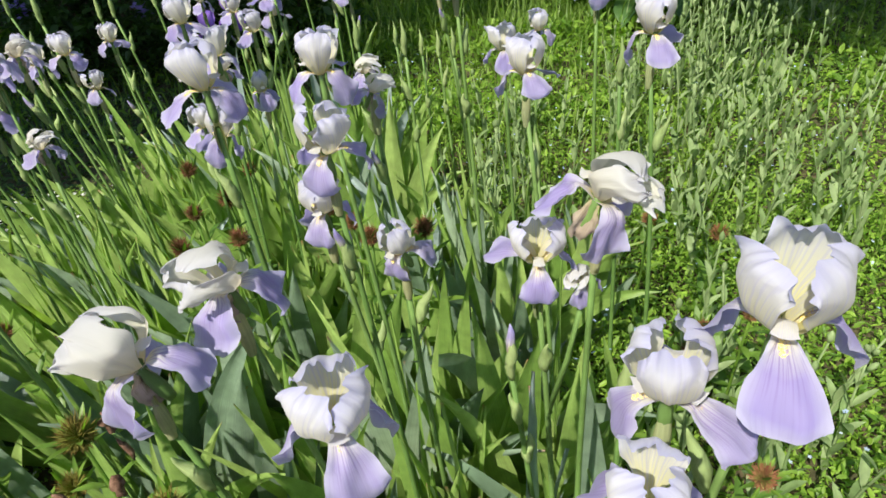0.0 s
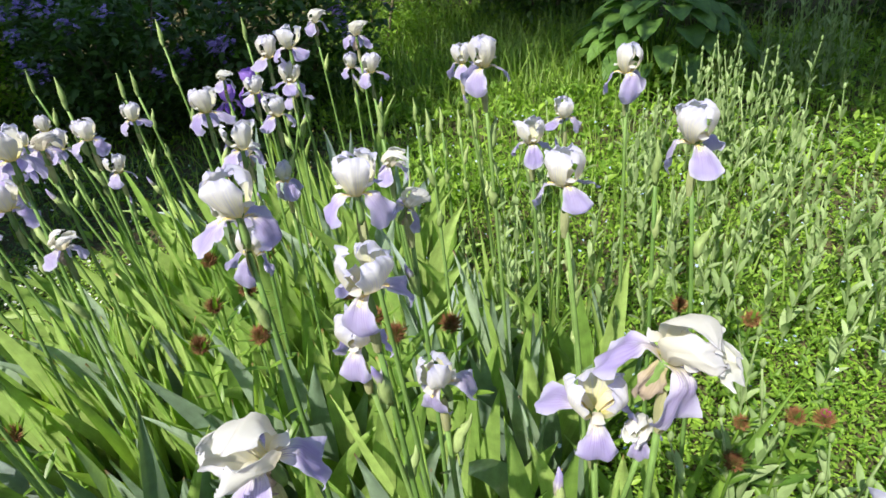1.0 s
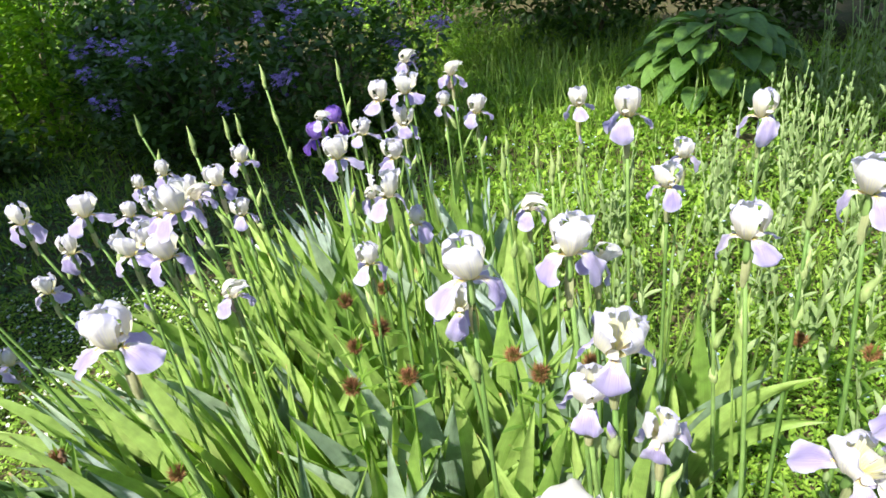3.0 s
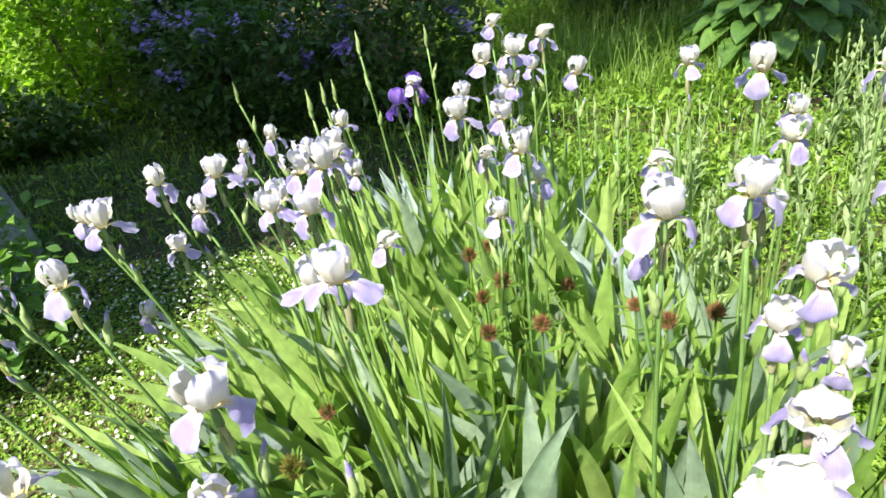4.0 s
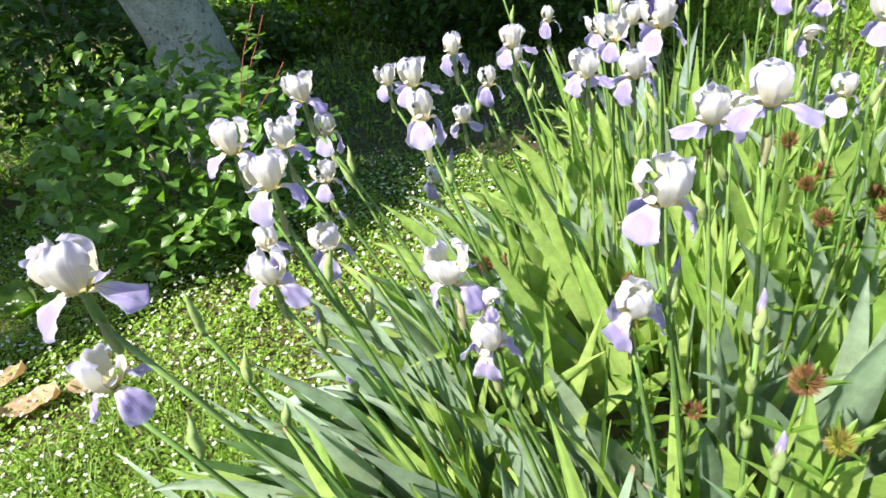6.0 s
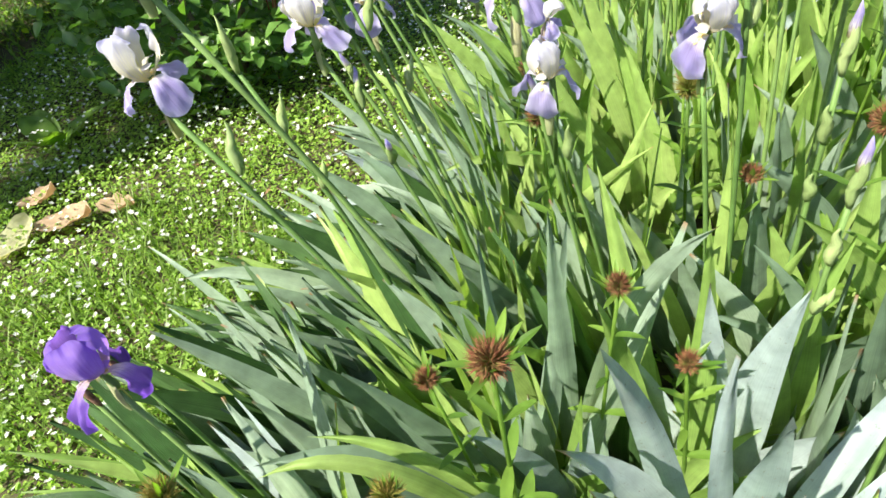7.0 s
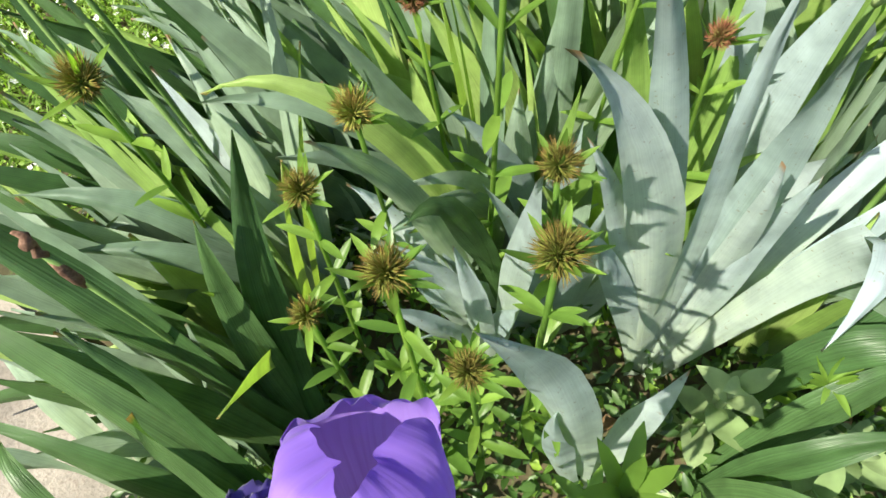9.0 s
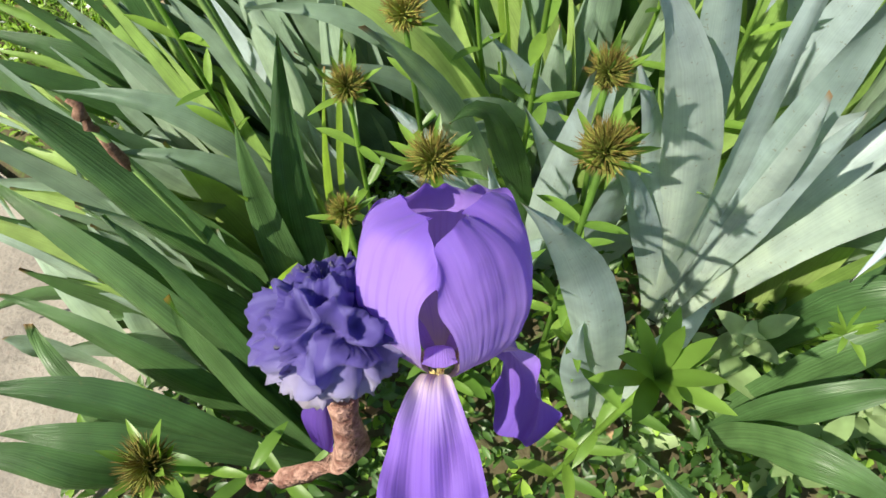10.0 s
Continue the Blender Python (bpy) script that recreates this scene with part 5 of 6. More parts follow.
# ---- leaf fans filling the bed ----
def plant_fans():
    rng = random.Random(21)
    placed = []
    tries = 0
    while len(placed) < 185 and tries < 30000:
        tries += 1
        x, y = rng.uniform(-1.05, 0.65), rng.uniform(0.0, 2.45)
        if not bed(x, y) or any((x - a) ** 2 + (y - b) ** 2 < 0.085 ** 2 for a, b in placed):
            continue
        if y < 0.42 and -0.62 < x < -0.12 or y < 0.3 and x > -0.8:
            continue
        placed.append((x, y))
        out = max(0.0, min(1.0, (-0.38 - x) * 2.2))
        if out > 0.15:
            plane, lean = rng.uniform(-35, 25), -12 - 24 * out
        else:
            plane, lean = rng.gauss(0, 42), rng.uniform(-10, 6)
        # some front-left fans take the leaf colour darkened for shade
        iris_fan(x, y, plane, rng.choice((5, 6, 6, 7)), rng.uniform(0.46, 0.62), rng.uniform(0.05, 0.068), rng.uniform(13, 27), lean, len(placed), SHADED_LEAF if rng.random() < 0.2 and y < 0.9 and x < -0.35 else GREY_LEAF if rng.random() < 0.8 - 0.3 * y else IRIS_LEAF if rng.random() < 0.85 else GLAUCOUS, 0.5 * out)

    # the left edge, lying out over the carpet plants
    for i in range(84):
        y = -0.12 + 0.0195 * i + rng.uniform(-0.02, 0.02)
        x = -0.9 + 0.16 * max(0.0, y - 0.5) + rng.uniform(-0.08, 0.14)
        # part of this edge gets the darkened leaf, shade painted as colour
        iris_fan(x, y, rng.uniform(-25, 30), rng.choice((4, 5, 6)), rng.uniform(0.42, 0.58), rng.uniform(0.046, 0.062), rng.uniform(12, 22), -24 - rng.uniform(0, 26), 900 + i, (GREY_LEAF, SHADED_LEAF, GREY_LEAF, IRIS_LEAF if y < 0.5 else SHADED_LEAF, GREY_LEAF)[i % 5], rng.uniform(0.2, 0.65))


plant_fans()
rim = random.Random(58)
for k in range(16):
    y = -0.02 + 0.05 * k
    iris_fan(-1.06 + rim.uniform(-0.07, 0.05), y, rim.uniform(-28, 22), rim.choice((4, 5)), rim.uniform(0.44, 0.58), rim.uniform(0.04, 0.052), rim.uniform(12, 20), -38 - rim.uniform(0, 20), 1500 + k, (GREY_LEAF, IRIS_LEAF, GREY_LEAF, SHADED_LEAF)[k % 4], rim.uniform(0.3, 0.6))
# low fans between the front herbs
for k, (fx, fy, lean) in enumerate(((-0.52, 0.31, -6), (-0.46, 0.37, 4), (-0.57, 0.36, -10), (-0.3, 0.37, 8), (-0.22, 0.31, 14), (-0.5, 0.24, -12), (-0.66, 0.24, -14))):
    iris_fan(fx, fy, -20 + 23 * k % 60, 5, 0.36 + 0.03 * (k % 3), 0.046, 24, lean, 1480 + k, (GREY_LEAF, IRIS_LEAF, GLAUCOUS)[k % 3])
# pale fans beside the open front of the bed
for k, (fx, fy, lean) in enumerate(((-0.2, 0.42, 10), (-0.12, 0.5, 4), (-0.29, 0.5, -4), (-0.05, 0.42, 12), (-0.2, 0.58, 2), (0.0, 0.55, 6))):
    iris_fan(fx, fy, -10 + 17 * k % 50, 6, 0.52 + 0.03 * (k % 3), 0.056, 20, lean, 1450 + k, (GLAUCOUS, GREY_LEAF, IRIS_LEAF)[k % 3])
# tall broad fans at the open side of the bed
for k, (fx, fy) in enumerate(((0.42, 1.33), (0.5, 1.36), (0.57, 1.33), (0.36, 1.42), (0.34, 1.24), (0.44, 1.22), (0.62, 1.37))):
    iris_fan(fx, fy, -15 + 9 * k % 40, 6, 0.5 + 0.02 * (k % 3), 0.05, 16, 6 - 3 * (k % 4), 1400 + k, IRIS_LEAF if k % 3 else GREY_LEAF)


# ---- low growth ----
def stuff(name, me, label, category):
    return tagged(new(name, me), label, category, kind="stuff")


def blossom_mesh(name, spots, radius, material, rng):
    """Tiny five-petalled flowers facing up, in one mesh."""
    verts, faces, uvs = [], [], []
    for x, y, z in spots:
        r = radius * rng.uniform(0.7, 1.2)
        tx, ty = rng.normal(0, 0.35), rng.normal(0, 0.35)
        a0 = rng.uniform(0, 6.28)
        b = len(verts)
        verts.append((x, y, z - r * 0.25))
        uvs.append((0.5, 0.0))
        for i in range(5):
            for da, rr in ((-0.5, 0.72), (0.0, 1.0), (0.5, 0.72)):
                a = a0 + i * 1.2566 + da
                px, py = r * rr * math.cos(a), r * rr * math.sin(a)
                verts.append((x + px, y + py, z + tx * px + ty * py))
                uvs.append((0.5, 1.0))
            k = b + 1 + 3 * i
            faces += [(b, k, k + 1), (b, k + 1, k + 2)]
    return mesh_of(name, verts, faces, material, uvs)


def lawn(x, y):
    right = 0.02 + 0.75 * min(max(y + 0.1, 0.0), 0.7) - 0.3 * max(0.0, y - 0.8)
    return x > right - 0.12 and y > 0.25


def moss_patch(x, y):
    left = -0.98 + 0.16 * max(0.0, y - 0.5) + 0.12 * max(0.0, y - 1.5)
    return x < left + 0.25 and y > 0.02 + 0.3 * noise.noise(Vector((x * 2, y * 2, 0)))


def low_growth():
    rng = np.random.default_rng(11)
    near = lambda x, y: lawn(x, y) and x < 2.2
    spots = in_patch(rng, 36000, near, (-0.2, 0.25, 2.2, 3.2), 0.17)
    stuff("weeds", scattered("weeds", spots, WEED, rng, (0.012, 0.032), 0.4, (-10, 70)), "dense bright green low weeds beside the irises", "weeds")
    close = in_patch(rng, 26000, lambda x, y: lawn(x, y) and x > 0.45, (0.3, 0.35, 1.7, 1.9), 0.15)
    stuff("weeds", scattered("weeds", close, WEED, rng, (0.008, 0.021), 0.42, (-10, 70)), "fresh yellow-green chickweed beside the campions", "weeds")
    far = in_patch(rng, 12000, lawn, (-0.4, 2.6, 4.5, 5.2), 0.16)
    stuff("weeds", scattered("weeds", far, WEED, rng, (0.03, 0.07), 0.42, (-10, 70)), "bright green weeds and grass behind the bed", "weeds")
    under = in_patch(rng, 5000, lambda x, y: bed(x, y) or (-1.0 < x < 0.2 and -0.4 < y < 0.3), (-1.05, -0.4, 0.7, 2.4), 0.07)
    stuff("weeds", scattered("weeds", under, WEED, rng, (0.01, 0.03), 0.5, (-10, 60)), "small bright green weeds on the soil of the bed", "weeds")
    # second layer of weeds in dark shrub green, painting the shade down there
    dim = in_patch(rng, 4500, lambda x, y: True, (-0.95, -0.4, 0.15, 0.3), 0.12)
    stuff("weeds", scattered("weeds", dim, SHRUB, rng, (0.012, 0.032), 0.45, (-10, 60)), "small weeds between the front irises, in darker green for shade", "weeds")
    g = in_patch(rng, 6000, lambda x, y: lawn(x, y) and noise.noise(Vector((x * 0.9, y * 0.9, 5))) > -0.15, (-0.4, 1.6, 4.5, 5.4), 0.0)
    stuff("grass", blades("grass", g, GRASS, rng, (0.1, 0.3), 0.006, 0.8), "tufts of fresh green grass", "grass")
    lane = in_patch(rng, 7000, lambda x, y: True, (-0.7, 3.6, 1.9, 7.2), 0.22)
    stuff("weeds", scattered("weeds", lane, WEED, rng, (0.03, 0.075), 0.35, (0, 75)), "lush green weeds between the shrubs", "weeds")
    tall = in_patch(rng, 3500, lambda x, y: True, (-0.7, 3.8, 1.9, 7.0), 0.0)
    stuff("grass", blades("grass", tall, GRASS, rng, (0.2, 0.5), 0.008, 0.7), "tall fresh grass between the shrubs", "grass")
    rough = lambda x, y: not lawn(x, y) and not (-3.3 < x < 0.35 and -2.3 < y < 2.6) and noise.noise(Vector((x * 0.7, y * 0.7, 9))) > -0.35
    g2 = in_patch(rng, 15000, rough, (-6.0, -4.0, 6.0, 5.5), 0.0)
    stuff("grass", blades("grass", g2, GRASS, rng, (0.06, 0.18), 0.009, 0.8), "rough patchy grass round the garden", "grass")
    r2 = in_patch(rng, 9000, rough, (-6.0, -4.0, 6.0, 5.5), 0.08)
    stuff("weeds", scattered("weeds", r2, WEED, rng, (0.03, 0.08), 0.42, (-10, 60)), "patchy green weeds round the garden", "weeds")
    b = in_patch(rng, 420, near, (-0.2, 0.5, 2.2, 3.4), 0.26, 0.14)
    stuff("small_flowers", blossom_mesh("forget_me_nots", b, 0.005, BLUE_FLOWER, rng), "scattered pale blue forget-me-not flowers", "flowers")
    carpet = in_patch(rng, 85000, moss_patch, (-3.6, 0.0, -0.5, 2.5), 0.085)
    stuff("creeping_plants", scattered("creeping_plants", carpet, MOSS, rng, (0.009, 0.021), 0.5, (-10, 55)), "low carpet of creeping yellow-green plants", "groundcover")
    fringe = in_patch(rng, 2600, lambda x, y: x > -2.1 + 0.4 * noise.noise(Vector((y * 3, 0.5, 0))), (-2.3, 0.15, -1.0, 1.0), 0.0)
    stuff("grass", blades("grass", fringe, GRASS, rng, (0.06, 0.17), 0.004, 0.9), "fine green grass along the edge of the bed", "grass")
    w = in_patch(rng, 3600, moss_patch, (-3.3, 0.05, -0.6, 2.4), 0.1, 0.06, 6.0)
    stuff("small_flowers", blossom_mesh("white_flowers", w, 0.0068, WHITE_FLOWER, rng), "sprinkling of tiny white carpet flowers", "flowers")
    # carpet growth continued in shrub green, its shade partly painted by that colour
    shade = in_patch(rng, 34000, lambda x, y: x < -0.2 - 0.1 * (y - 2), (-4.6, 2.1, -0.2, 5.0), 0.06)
    stuff("creeping_plants", scattered("creeping_plants", shade, SHRUB, rng, (0.015, 0.035), 0.5, (-10, 50)), "creeping plants in the shade, leaf colour darkened for it", "groundcover")
    w2 = in_patch(rng, 420, lambda x, y: x < -0.5, (-3.2, 2.1, -0.5, 3.6), 0.06, 0.03)
    stuff("small_flowers", blossom_mesh("white_flowers", w2, 0.006, WHITE_FLOWER, rng), "sparse tiny white flowers in the shade", "flowers")
    litter = in_patch(rng, 500, lambda x, y: True, (-2.4, -0.5, 0.4, 2.6), 0.012)
    stuff("leaf_litter", scattered("leaf_litter", litter, DRY, rng, (0.02, 0.05), 0.5, (-8, 25), 0.5), "curled brown dead leaves on the soil", "litter")


low_growth()


# ---- shrubs and trees ----
def leafy_cloud(rng, n, centre, radii, hollow=0.5):
    """Feet of leaves in a lumpy shell."""
    d = rng.normal(size=(n, 3))
    d /= np.linalg.norm(d, axis=1)[:, None]
    r = hollow + (1 - hollow) * rng.random(n) ** 0.5
    lump = np.array([1 + 0.35 * noise.noise(Vector((p[0] * 2.3 + centre[0], p[1] * 2.3 + centre[1], p[2] * 2.3))) + 0.2 * noise.noise(Vector((p[0] * 6, p[1] * 6 + centre[1], p[2] * 6))) for p in d])
    return np.asarray(centre) + d * (r * lump)[:, None] * np.asarray(radii)


def shrub(x, y, w, d, h, n, material, size, seed, name="shrub", label="dense dark green leafy shrub", slim=0.5, blooms=0):
    rng = np.random.default_rng(seed)
    ob = thing(name, x, y, -0.02, label, "shrub")
    spots = leafy_cloud(rng, n, (0, 0, h * 0.5), (w / 2, d / 2, h * 0.52), 0.35)
    spots = spots[spots[:, 2] > 0.03]
    child("foliage", scattered("foliage", spots, material, rng, size, slim, (-50, 50)), ob)
    r = random.Random(seed)
    for i in range(5):
        a = r.uniform(0, 6.28)
        child("branch", tube("branch", [(0.05 * math.cos(a), 0.05 * math.sin(a), 0), (w * 0.16 * math.cos(a), d * 0.16 * math.sin(a), h * 0.45), (w * 0.3 * math.cos(a), d * 0.3 * math.sin(a), h * 0.85)],
                                [0.014, 0.01, 0.004], WOOD, 6), ob)
    if blooms:
        b = []
        for i in range(blooms):
            q = leafy_cloud(rng, 1, (0, 0, h * 0.6), (w / 2, d / 2, h * 0.5), 0.9)[0]
            if q[2] > 0.4 * h and q[1] < 0.15 * d:
                b += [tuple(q + rng.normal(0, 0.027, 3) + np.array((0, -0.06, 0.05))) for _ in range(20)]
        child("blossom", blossom_mesh("blossom", b, 0.017, MAUVE_FLOWER, rng), ob, None, "loose mauve flower clusters")
    return ob


def tree(x, y, h, r, crown, radii, n, seed, label):
    rng = np.random.default_rng(seed)
    rr = random.Random(seed)
    ob = thing("tree", x, y, -0.03, label, "tree")
    c = Vector(crown) - Vector((x, y, 0))
    line = [Vector((c.x * q * q * 0.4 + 0.03 * math.sin(q * 5), c.y * q * q * 0.4, h * q)) for q in [i / 10 for i in range(11)]]
    rad = [r * (1.15 if i == 0 else 1.05 if i == 1 else 1.0 - 0.05 * i) for i in range(11)]
    trunk = tube("trunk", line, rad, BARK, 20)
    for v in trunk.vertices:
        k = noise.noise(v.co * 6) * 0.03 + noise.noise(v.co * 19) * 0.012
        v.co += Vector((v.co.x, v.co.y, 0)).normalized() * k * r * 4
    child("trunk", trunk, ob)
    for i in range(7):
        a = i * 0.9 + rr.uniform(-0.2, 0.2)
        e = c + Vector((radii[0] * 0.7 * math.cos(a), radii[1] * 0.7 * math.sin(a), rr.uniform(-0.1, 0.5) * radii[2]))
        s = line[rr.choice((7, 8, 9, 10))]
        child("limb", tube("limb", [s, s.lerp(e, 0.4) + Vector((0, 0, 0.2)), s.lerp(e, 0.75) + Vector((0, 0, 0.15)), e], [r * 0.42, r * 0.28, r * 0.16, r * 0.05], BARK, 8), ob)
    spots = leafy_cloud(rng, n, tuple(c), radii, 0.2)
    child("crown", scattered("crown", spots, SHRUB, rng, (0.07, 0.13), 0.5, (-60, 40)), ob)
    return ob


# trunk stands in view; its unseen crown is placed to shade the back left
tree(-2.59, 2.5, 2.6, 0.21, (-3.4, 1.5, 3.6), (1.9, 1.5, 1.0), 23000, 3, "fruit tree with a rough grey-white trunk and leafy crown")
# the next five trees are out of view, added only to cast shade
tree(-4.3, 0.2, 4.2, 0.2, (-4.3, 1.7, 5.6), (0.9, 1.4, 1.0), 6500, 4, "unseen tall tree added to shade the back-left shrubs")
tree(4.4, 0.6, 4.2, 0.2, (1.2, 2.2, 5.6), (2.3, 2.0, 1.2), 12000, 5, "unseen tall tree added to shade the back-right shrubs")
tree(3.2, 1.4, 2.5, 0.11, (1.25, 1.75, 3.5), (1.35, 1.0, 0.7), 6000, 7, "unseen low spreading tree added to shade the far campions")
tree(-3.9, -0.9, 7.5, 0.2, (-2.4, -0.3, 9.0), (1.7, 1.4, 1.1), 9000, 10, "unseen very tall tree added to shade the middle back shrubs")
tree(-4.9, -0.4, 2.4, 0.1, (-4.4, 0.05, 2.9), (1.1, 0.95, 0.6), 3600, 9, "unseen low tree added to shade the carpet plants")

# rose bush by the trunk
rose = shrub(-2.2, 1.7, 1.2, 0.85, 0.84, 1700, ROSE_LEAF, (0.045, 0.08), 31, "rose_bush", "green rose bush with fresh reddish shoots", 0.62)
ROSE_SINGLE = lance_mesh("leaf", 0.06, 0.036, 0.2, ROSE_LEAF, 3)
for k, (bx, by, tx, ty, tz) in enumerate(((0.35, -0.05, 0.55, 0.03, 0.95), (0.3, 0.0, 0.52, 0.1, 0.9), (0.25, 0.05, 0.63, -0.02, 0.78))):
    rr = random.Random(60 + k)
    line = [Vector((bx + (tx - bx) * q ** 1.4 + 0.012 * math.sin(q * 7 + k), by + (ty - by) * q + 0.01 * math.cos(q * 6), 0.3 + (tz - 0.3) * q)) for q in [i / 9 for i in range(10)]]
    shoot = child("shoot", tube("shoot", line, [0.003 - 0.0002 * i for i in range(10)], TWIG, 6), rose, None, "thin red young shoot")
    for i in range(11):
        q = 0.3 + 0.68 * i / 10
        at = line[int(q * 9)]
        out = Matrix.Translation(at) @ Matrix.Rotation(radians(137 * i + 40 * k), 4, "Z")
        size = 1.0 - 0.55 * max(0.0, (q - 0.5) / 0.5)
        for turn, away in ((0, 0.045), (70, 0.022), (-70, 0.022)):
            m = out @ Matrix.Rotation(radians(rr.uniform(-35, -5)), 4, "Y") @ Matrix.Translation((away * size, 0, 0)) @ Matrix.Rotation(radians(turn), 4, "Z")
            child("leaf", ROSE_SINGLE, shoot, m @ Matrix.Diagonal((size, size, size, 1)))

# flowering and plain shrubs at the back
shrub(-1.75, 4.15, 1.3, 0.8, 0.95, 3200, SHRUB, (0.04, 0.09), 41, "flowering_bush", "dark bush with loose mauve flower clusters", 0.5, 40)
shrub(-0.75, 4.2, 1.2, 0.8, 0.98, 3000, SHRUB, (0.04, 0.09), 42, "flowering_bush", "dark bush with loose mauve flower clusters", 0.5, 46)
# lit foliage: the lighter weed green carries part of the sunlight
shrub(-3.35, 4.95, 1.3, 0.8, 1.5, 3200, WEED, (0.05, 0.1), 43, "shrub", "leafy shrub in lighter green for sunlight")
# low dark shrub added as the shaded foot of the one above
shrub(-3.75, 4.2, 1.6, 0.7, 0.52, 2400, SHRUB, (0.05, 0.09), 55)
shrub(-2.35, 4.75, 1.0, 0.8, 1.1, 2400, SHRUB, (0.06, 0.11), 56)
shrub(-4.3, 5.6, 1.8, 1.2, 1.5, 3400, WEED, (0.06, 0.12), 44, "shrub", "leafy shrub in lighter green for sunlight")
shrub(-0.35, 5.5, 1.3, 1.0, 1.2, 3200, WEED, (0.04, 0.08), 45, "shrub", "tall bright green grassy growth", 0.25)
shrub(1.1, 6.0, 1.6, 1.1, 1.5, 3200, SHRUB, (0.06, 0.11), 46)
shrub(2.6, 5.9, 1.8, 1.2, 1.5, 3400, SHRUB, (0.06, 0.11), 47)
shrub(3.7, 5.0, 1.6, 1.3, 1.4, 3400, SHRUB, (0.06, 0.11), 48)
shrub(-5.6, 6.4, 2.0, 1.5, 2.4, 3600, WEED, (0.08, 0.14), 49, "shrub", "tall sunlit light green shrub")
shrub(-2.2, 6.2, 2.4, 1.2, 2.2, 4000, SHRUB, (0.07, 0.13), 50)
shrub(-0.2, 7.2, 2.4, 1.2, 2.4, 4000, SHRUB, (0.07, 0.13), 51)
shrub(4.6, 3.4, 1.4, 1.4, 1.3, 3000, SHRUB, (0.06, 0.11), 52)
shrub(-3.9, 2.9, 1.4, 1.3, 1.1, 3000, SHRUB, (0.06, 0.11), 53)
shrub(-4.0, 1.2, 1.3, 1.5, 0.9, 2600, ROSE_LEAF, (0.05, 0.09), 54, "shrub", "green leafy shrub beyond the carpet plants")


def hosta(x, y, size, seed):
    rng = random.Random(seed)
    ob = thing("hosta", x, y, -0.01, "large-leaved green hosta clump", "plant")
    for i in range(64):
        q = (i / 64) ** 0.7
        a = i * 2.39996 + rng.uniform(-0.2, 0.2)
        L, W = size * rng.uniform(0.22, 0.3), size * rng.uniform(0.15, 0.2)
        reach, hh = size * (0.08 + 0.42 * q), size * (0.62 - 0.4 * q * q)

        def f(u, v):
            w = W * 0.5 * (math.sin(math.pi * min(1, u * 0.9 + 0.08)) ** 0.7) * (1 if u < 0.99 else 0.1)
            return Vector((reach + L * u, v * w, hh + L * (0.25 * u - (0.35 + 0.4 * q) * u * u) + abs(v) * w * 0.3 + 0.006 * math.sin(v * 9)))

        child("leaf", sheet("leaf", 7, 6, f, HOSTA), ob, Matrix.Rotation(a, 4, "Z"))
        if i % 4 == 0:
            child("stalk", tube("stalk", [(0, 0, 0), (reach * 0.6, 0, hh * 0.7), (reach, 0, hh)], [0.006, 0.005, 0.004], HOSTA, 5), ob, Matrix.Rotation(a, 4, "Z"))
    return ob


hosta(1.6, 4.4, 0.86, 8)


def woods():
    rng = np.random.default_rng(90)
    n = 26000
    a = rng.uniform(0, 2 * np.pi, n)
    r = rng.uniform(9.0, 12.0, n)
    z = rng.uniform(0, 1, n) ** 0.8 * (5.5 + 1.5 * np.sin(a * 7) + np.sin(a * 17 + 1))
    spots = np.stack([r * np.cos(a), 1 + r * np.sin(a), z], 1)
    stuff("far_woods", scattered("far_woods", spots, SHRUB, rng, (0.3, 0.55), 0.6, (-60, 30)), "dark leafy woods all round the garden", "woods")


woods()


# ---- small things ----
def fallen_leaf(x, y, z, length, width, turn, curl, material, label, seed):
    def f(u, v):
        w = width * 0.5 * math.sin(math.pi * min(1.0, u * 0.92 + 0.06)) ** 0.7
        return Vector((length * (u - 0.5), v * w, curl * length * ((u - 0.5) ** 2 * 1.6 + 0.5 * v * v * (0.4 + u)) + 0.022 * noise.noise(Vector((u * 4, v * 3, seed)))))

    me = sheet("fallen_leaf", 10, 8, f, material)
    ob = tagged(new("fallen_leaf", me), label, "leaf")
    ob.matrix_basis = Matrix.Translation((x, y, z)) @ Matrix.Rotation(radians(turn), 4, "Z")
    return ob


fallen_leaf(-2.22, 0.83, 0.05, 0.17, 0.11, 40, 0.22, PALE_DRY, "large tan dead leaf lying on the carpet plants", 1)
fallen_leaf(-2.32, 0.72, 0.05, 0.19, 0.12, 100, 0.2, SPATHE, "large yellowing leaf lying on the carpet plants", 2)
fallen_leaf(-2.08, 0.92, 0.055, 0.13, 0.08, 10, 0.25, PALE_DRY, "curled tan dead leaf on the carpet plants", 3)
fallen_leaf(-2.4, 0.9, 0.06, 0.12, 0.07, 60, 0.3, PALE_DRY, "curled pale dead leaf on the carpet plants", 4)


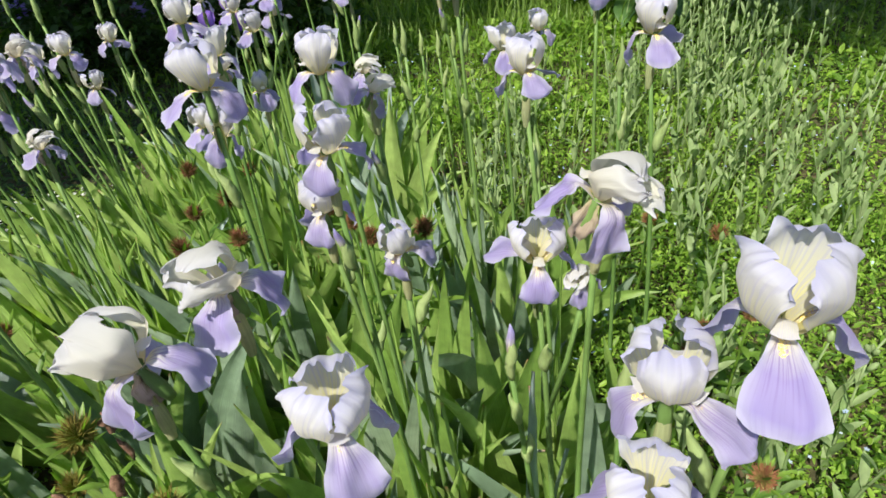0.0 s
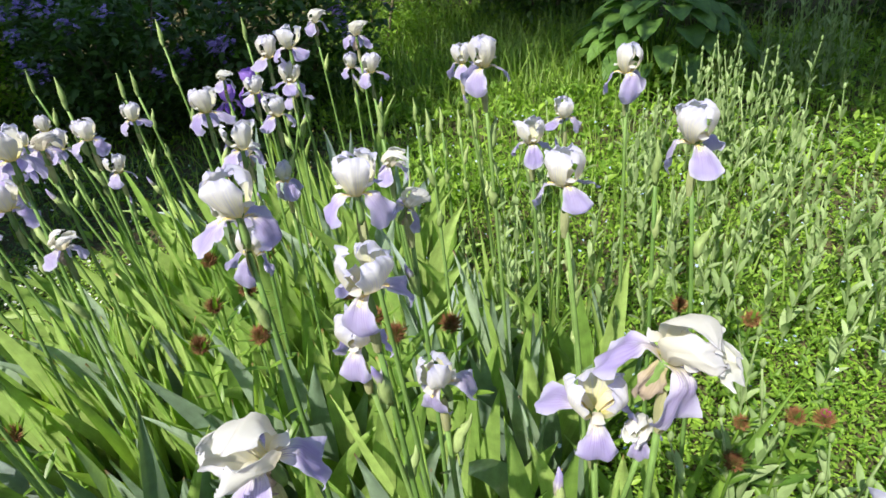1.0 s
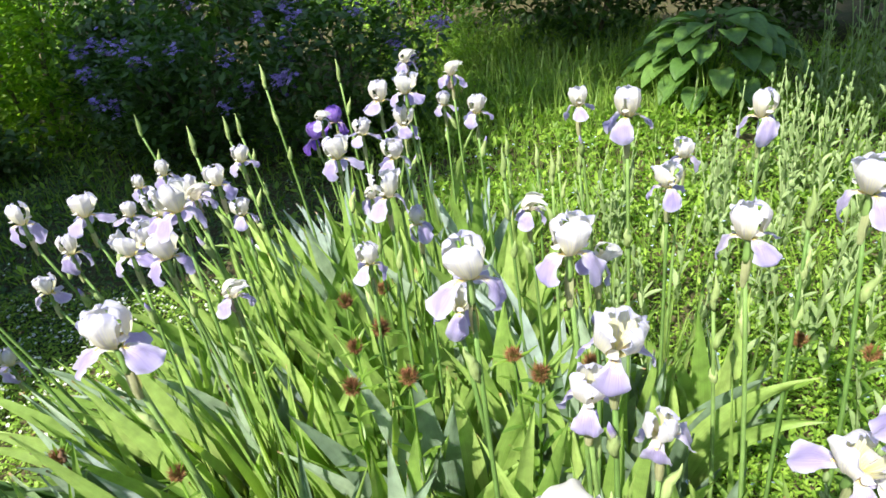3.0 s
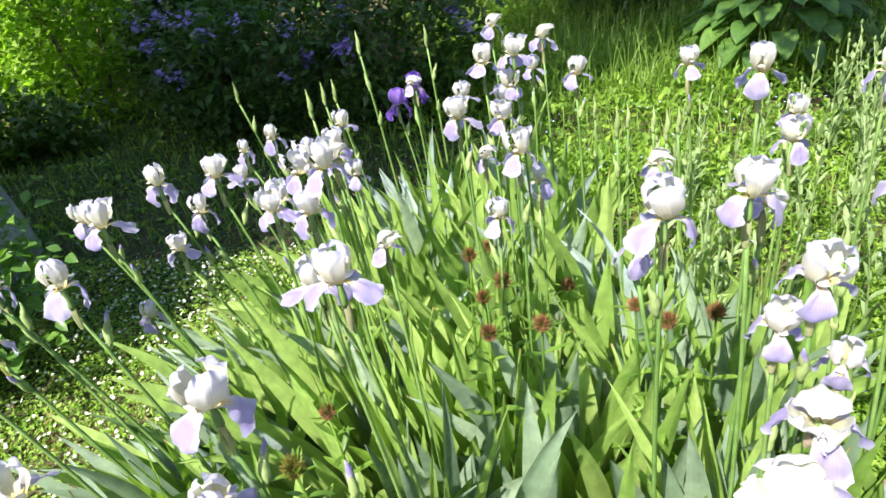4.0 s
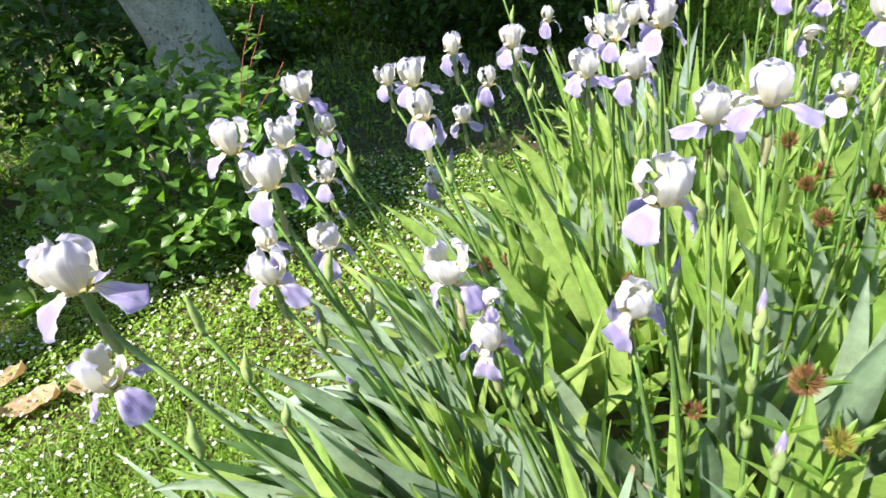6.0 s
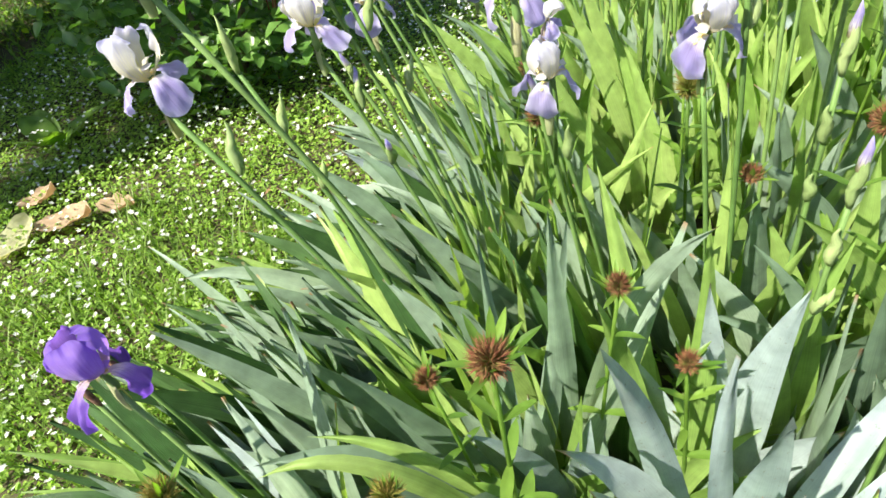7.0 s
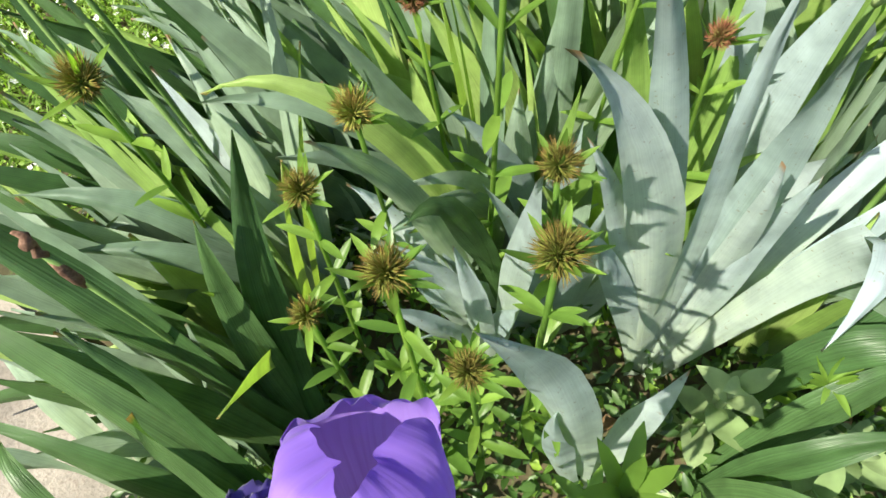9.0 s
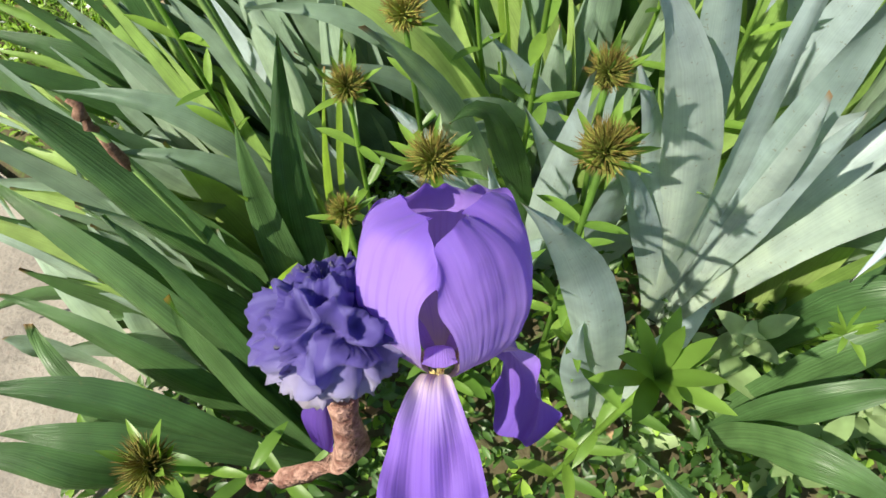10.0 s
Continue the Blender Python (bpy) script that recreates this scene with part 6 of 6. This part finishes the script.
def broad_rosette(x, y, size, n, seed, label, material=HERB):
    """A low plant of large oval leaves."""
    rng = random.Random(seed)
    ob = thing("broad_leaved_plant", x, y, ground_height(x, y) - 0.01, label, "plant")
    for i in range(n):
        L, W, up = size * rng.uniform(0.75, 1.1), size * rng.uniform(0.4, 0.55), rng.uniform(15, 60)

        def f(u, v):
            w = W * 0.5 * math.sin(math.pi * min(1.0, 0.06 + u * 0.9)) ** 0.75
            return Vector((L * (u + 0.1), v * w, 0.3 * abs(v) * w - 0.25 * L * u * u + 0.03 * W * math.sin(9 * u + 5 * v)))

        child("leaf", sheet("leaf", 9, 6, f, material), ob, Matrix.Rotation(i * 2.4 + rng.uniform(-0.3, 0.3), 4, "Z") @ Matrix.Rotation(radians(-up), 4, "Y"))
    return ob


broad_rosette(-2.72, 1.25, 0.2, 7, 1, "low plant with large light green oval leaves")
broad_rosette(-0.17, 0.2, 0.09, 7, 2, "young woolly plant with rounded grey-green leaves", SILVER)
broad_rosette(-0.34, 0.05, 0.07, 6, 5, "young woolly plant with rounded pale leaves", SILVER)
broad_rosette(-0.05, 0.3, 0.1, 7, 4, "young plant with oval green leaves", HERB)


WOOLLY_LEAVES = [lance_mesh("leaf", 0.075, 0.042, d, SILVER, k + 9, 0.35) for k, d in enumerate((0.1, 0.35, 0.6))]


def woolly_plant(x, y, h, seed):
    """A young campion: a short thick stem with pairs of broad felted leaves, the youngest folded at the top."""
    rng = random.Random(seed)
    ob = thing("woolly_plant", x, y, ground_height(x, y) - 0.01, "young woolly plant with broad felted grey-green leaves", "plant")
    child("stem", tube("stem", [(0, 0, 0), (0.004, 0, h * 0.5), (0.006, 0.003, h)], [0.006, 0.005, 0.004], SILVER, 7), ob)
    for i in range(6):
        q = 0.15 + 0.17 * i
        for turn in (0, 180):
            k = rng.uniform(0.85, 1.1) * (1.15 - 0.12 * i)
            m = Matrix.Translation((0.006 * q, 0, h * min(1, q))) @ Matrix.Rotation(radians(83 * i + turn + rng.uniform(-15, 15)), 4, "Z") @ Matrix.Rotation(radians(-8 - 11 * i + rng.uniform(-8, 8)), 4, "Y")
            child("leaf", rng.choice(WOOLLY_LEAVES), ob, m @ Matrix.Diagonal((k, k, k, 1)))
    return ob


woolly_plant(-0.285, 0.165, 0.22, 1)
woolly_plant(-0.175, 0.1, 0.17, 2)
woolly_plant(-0.11, 0.19, 0.13, 3)
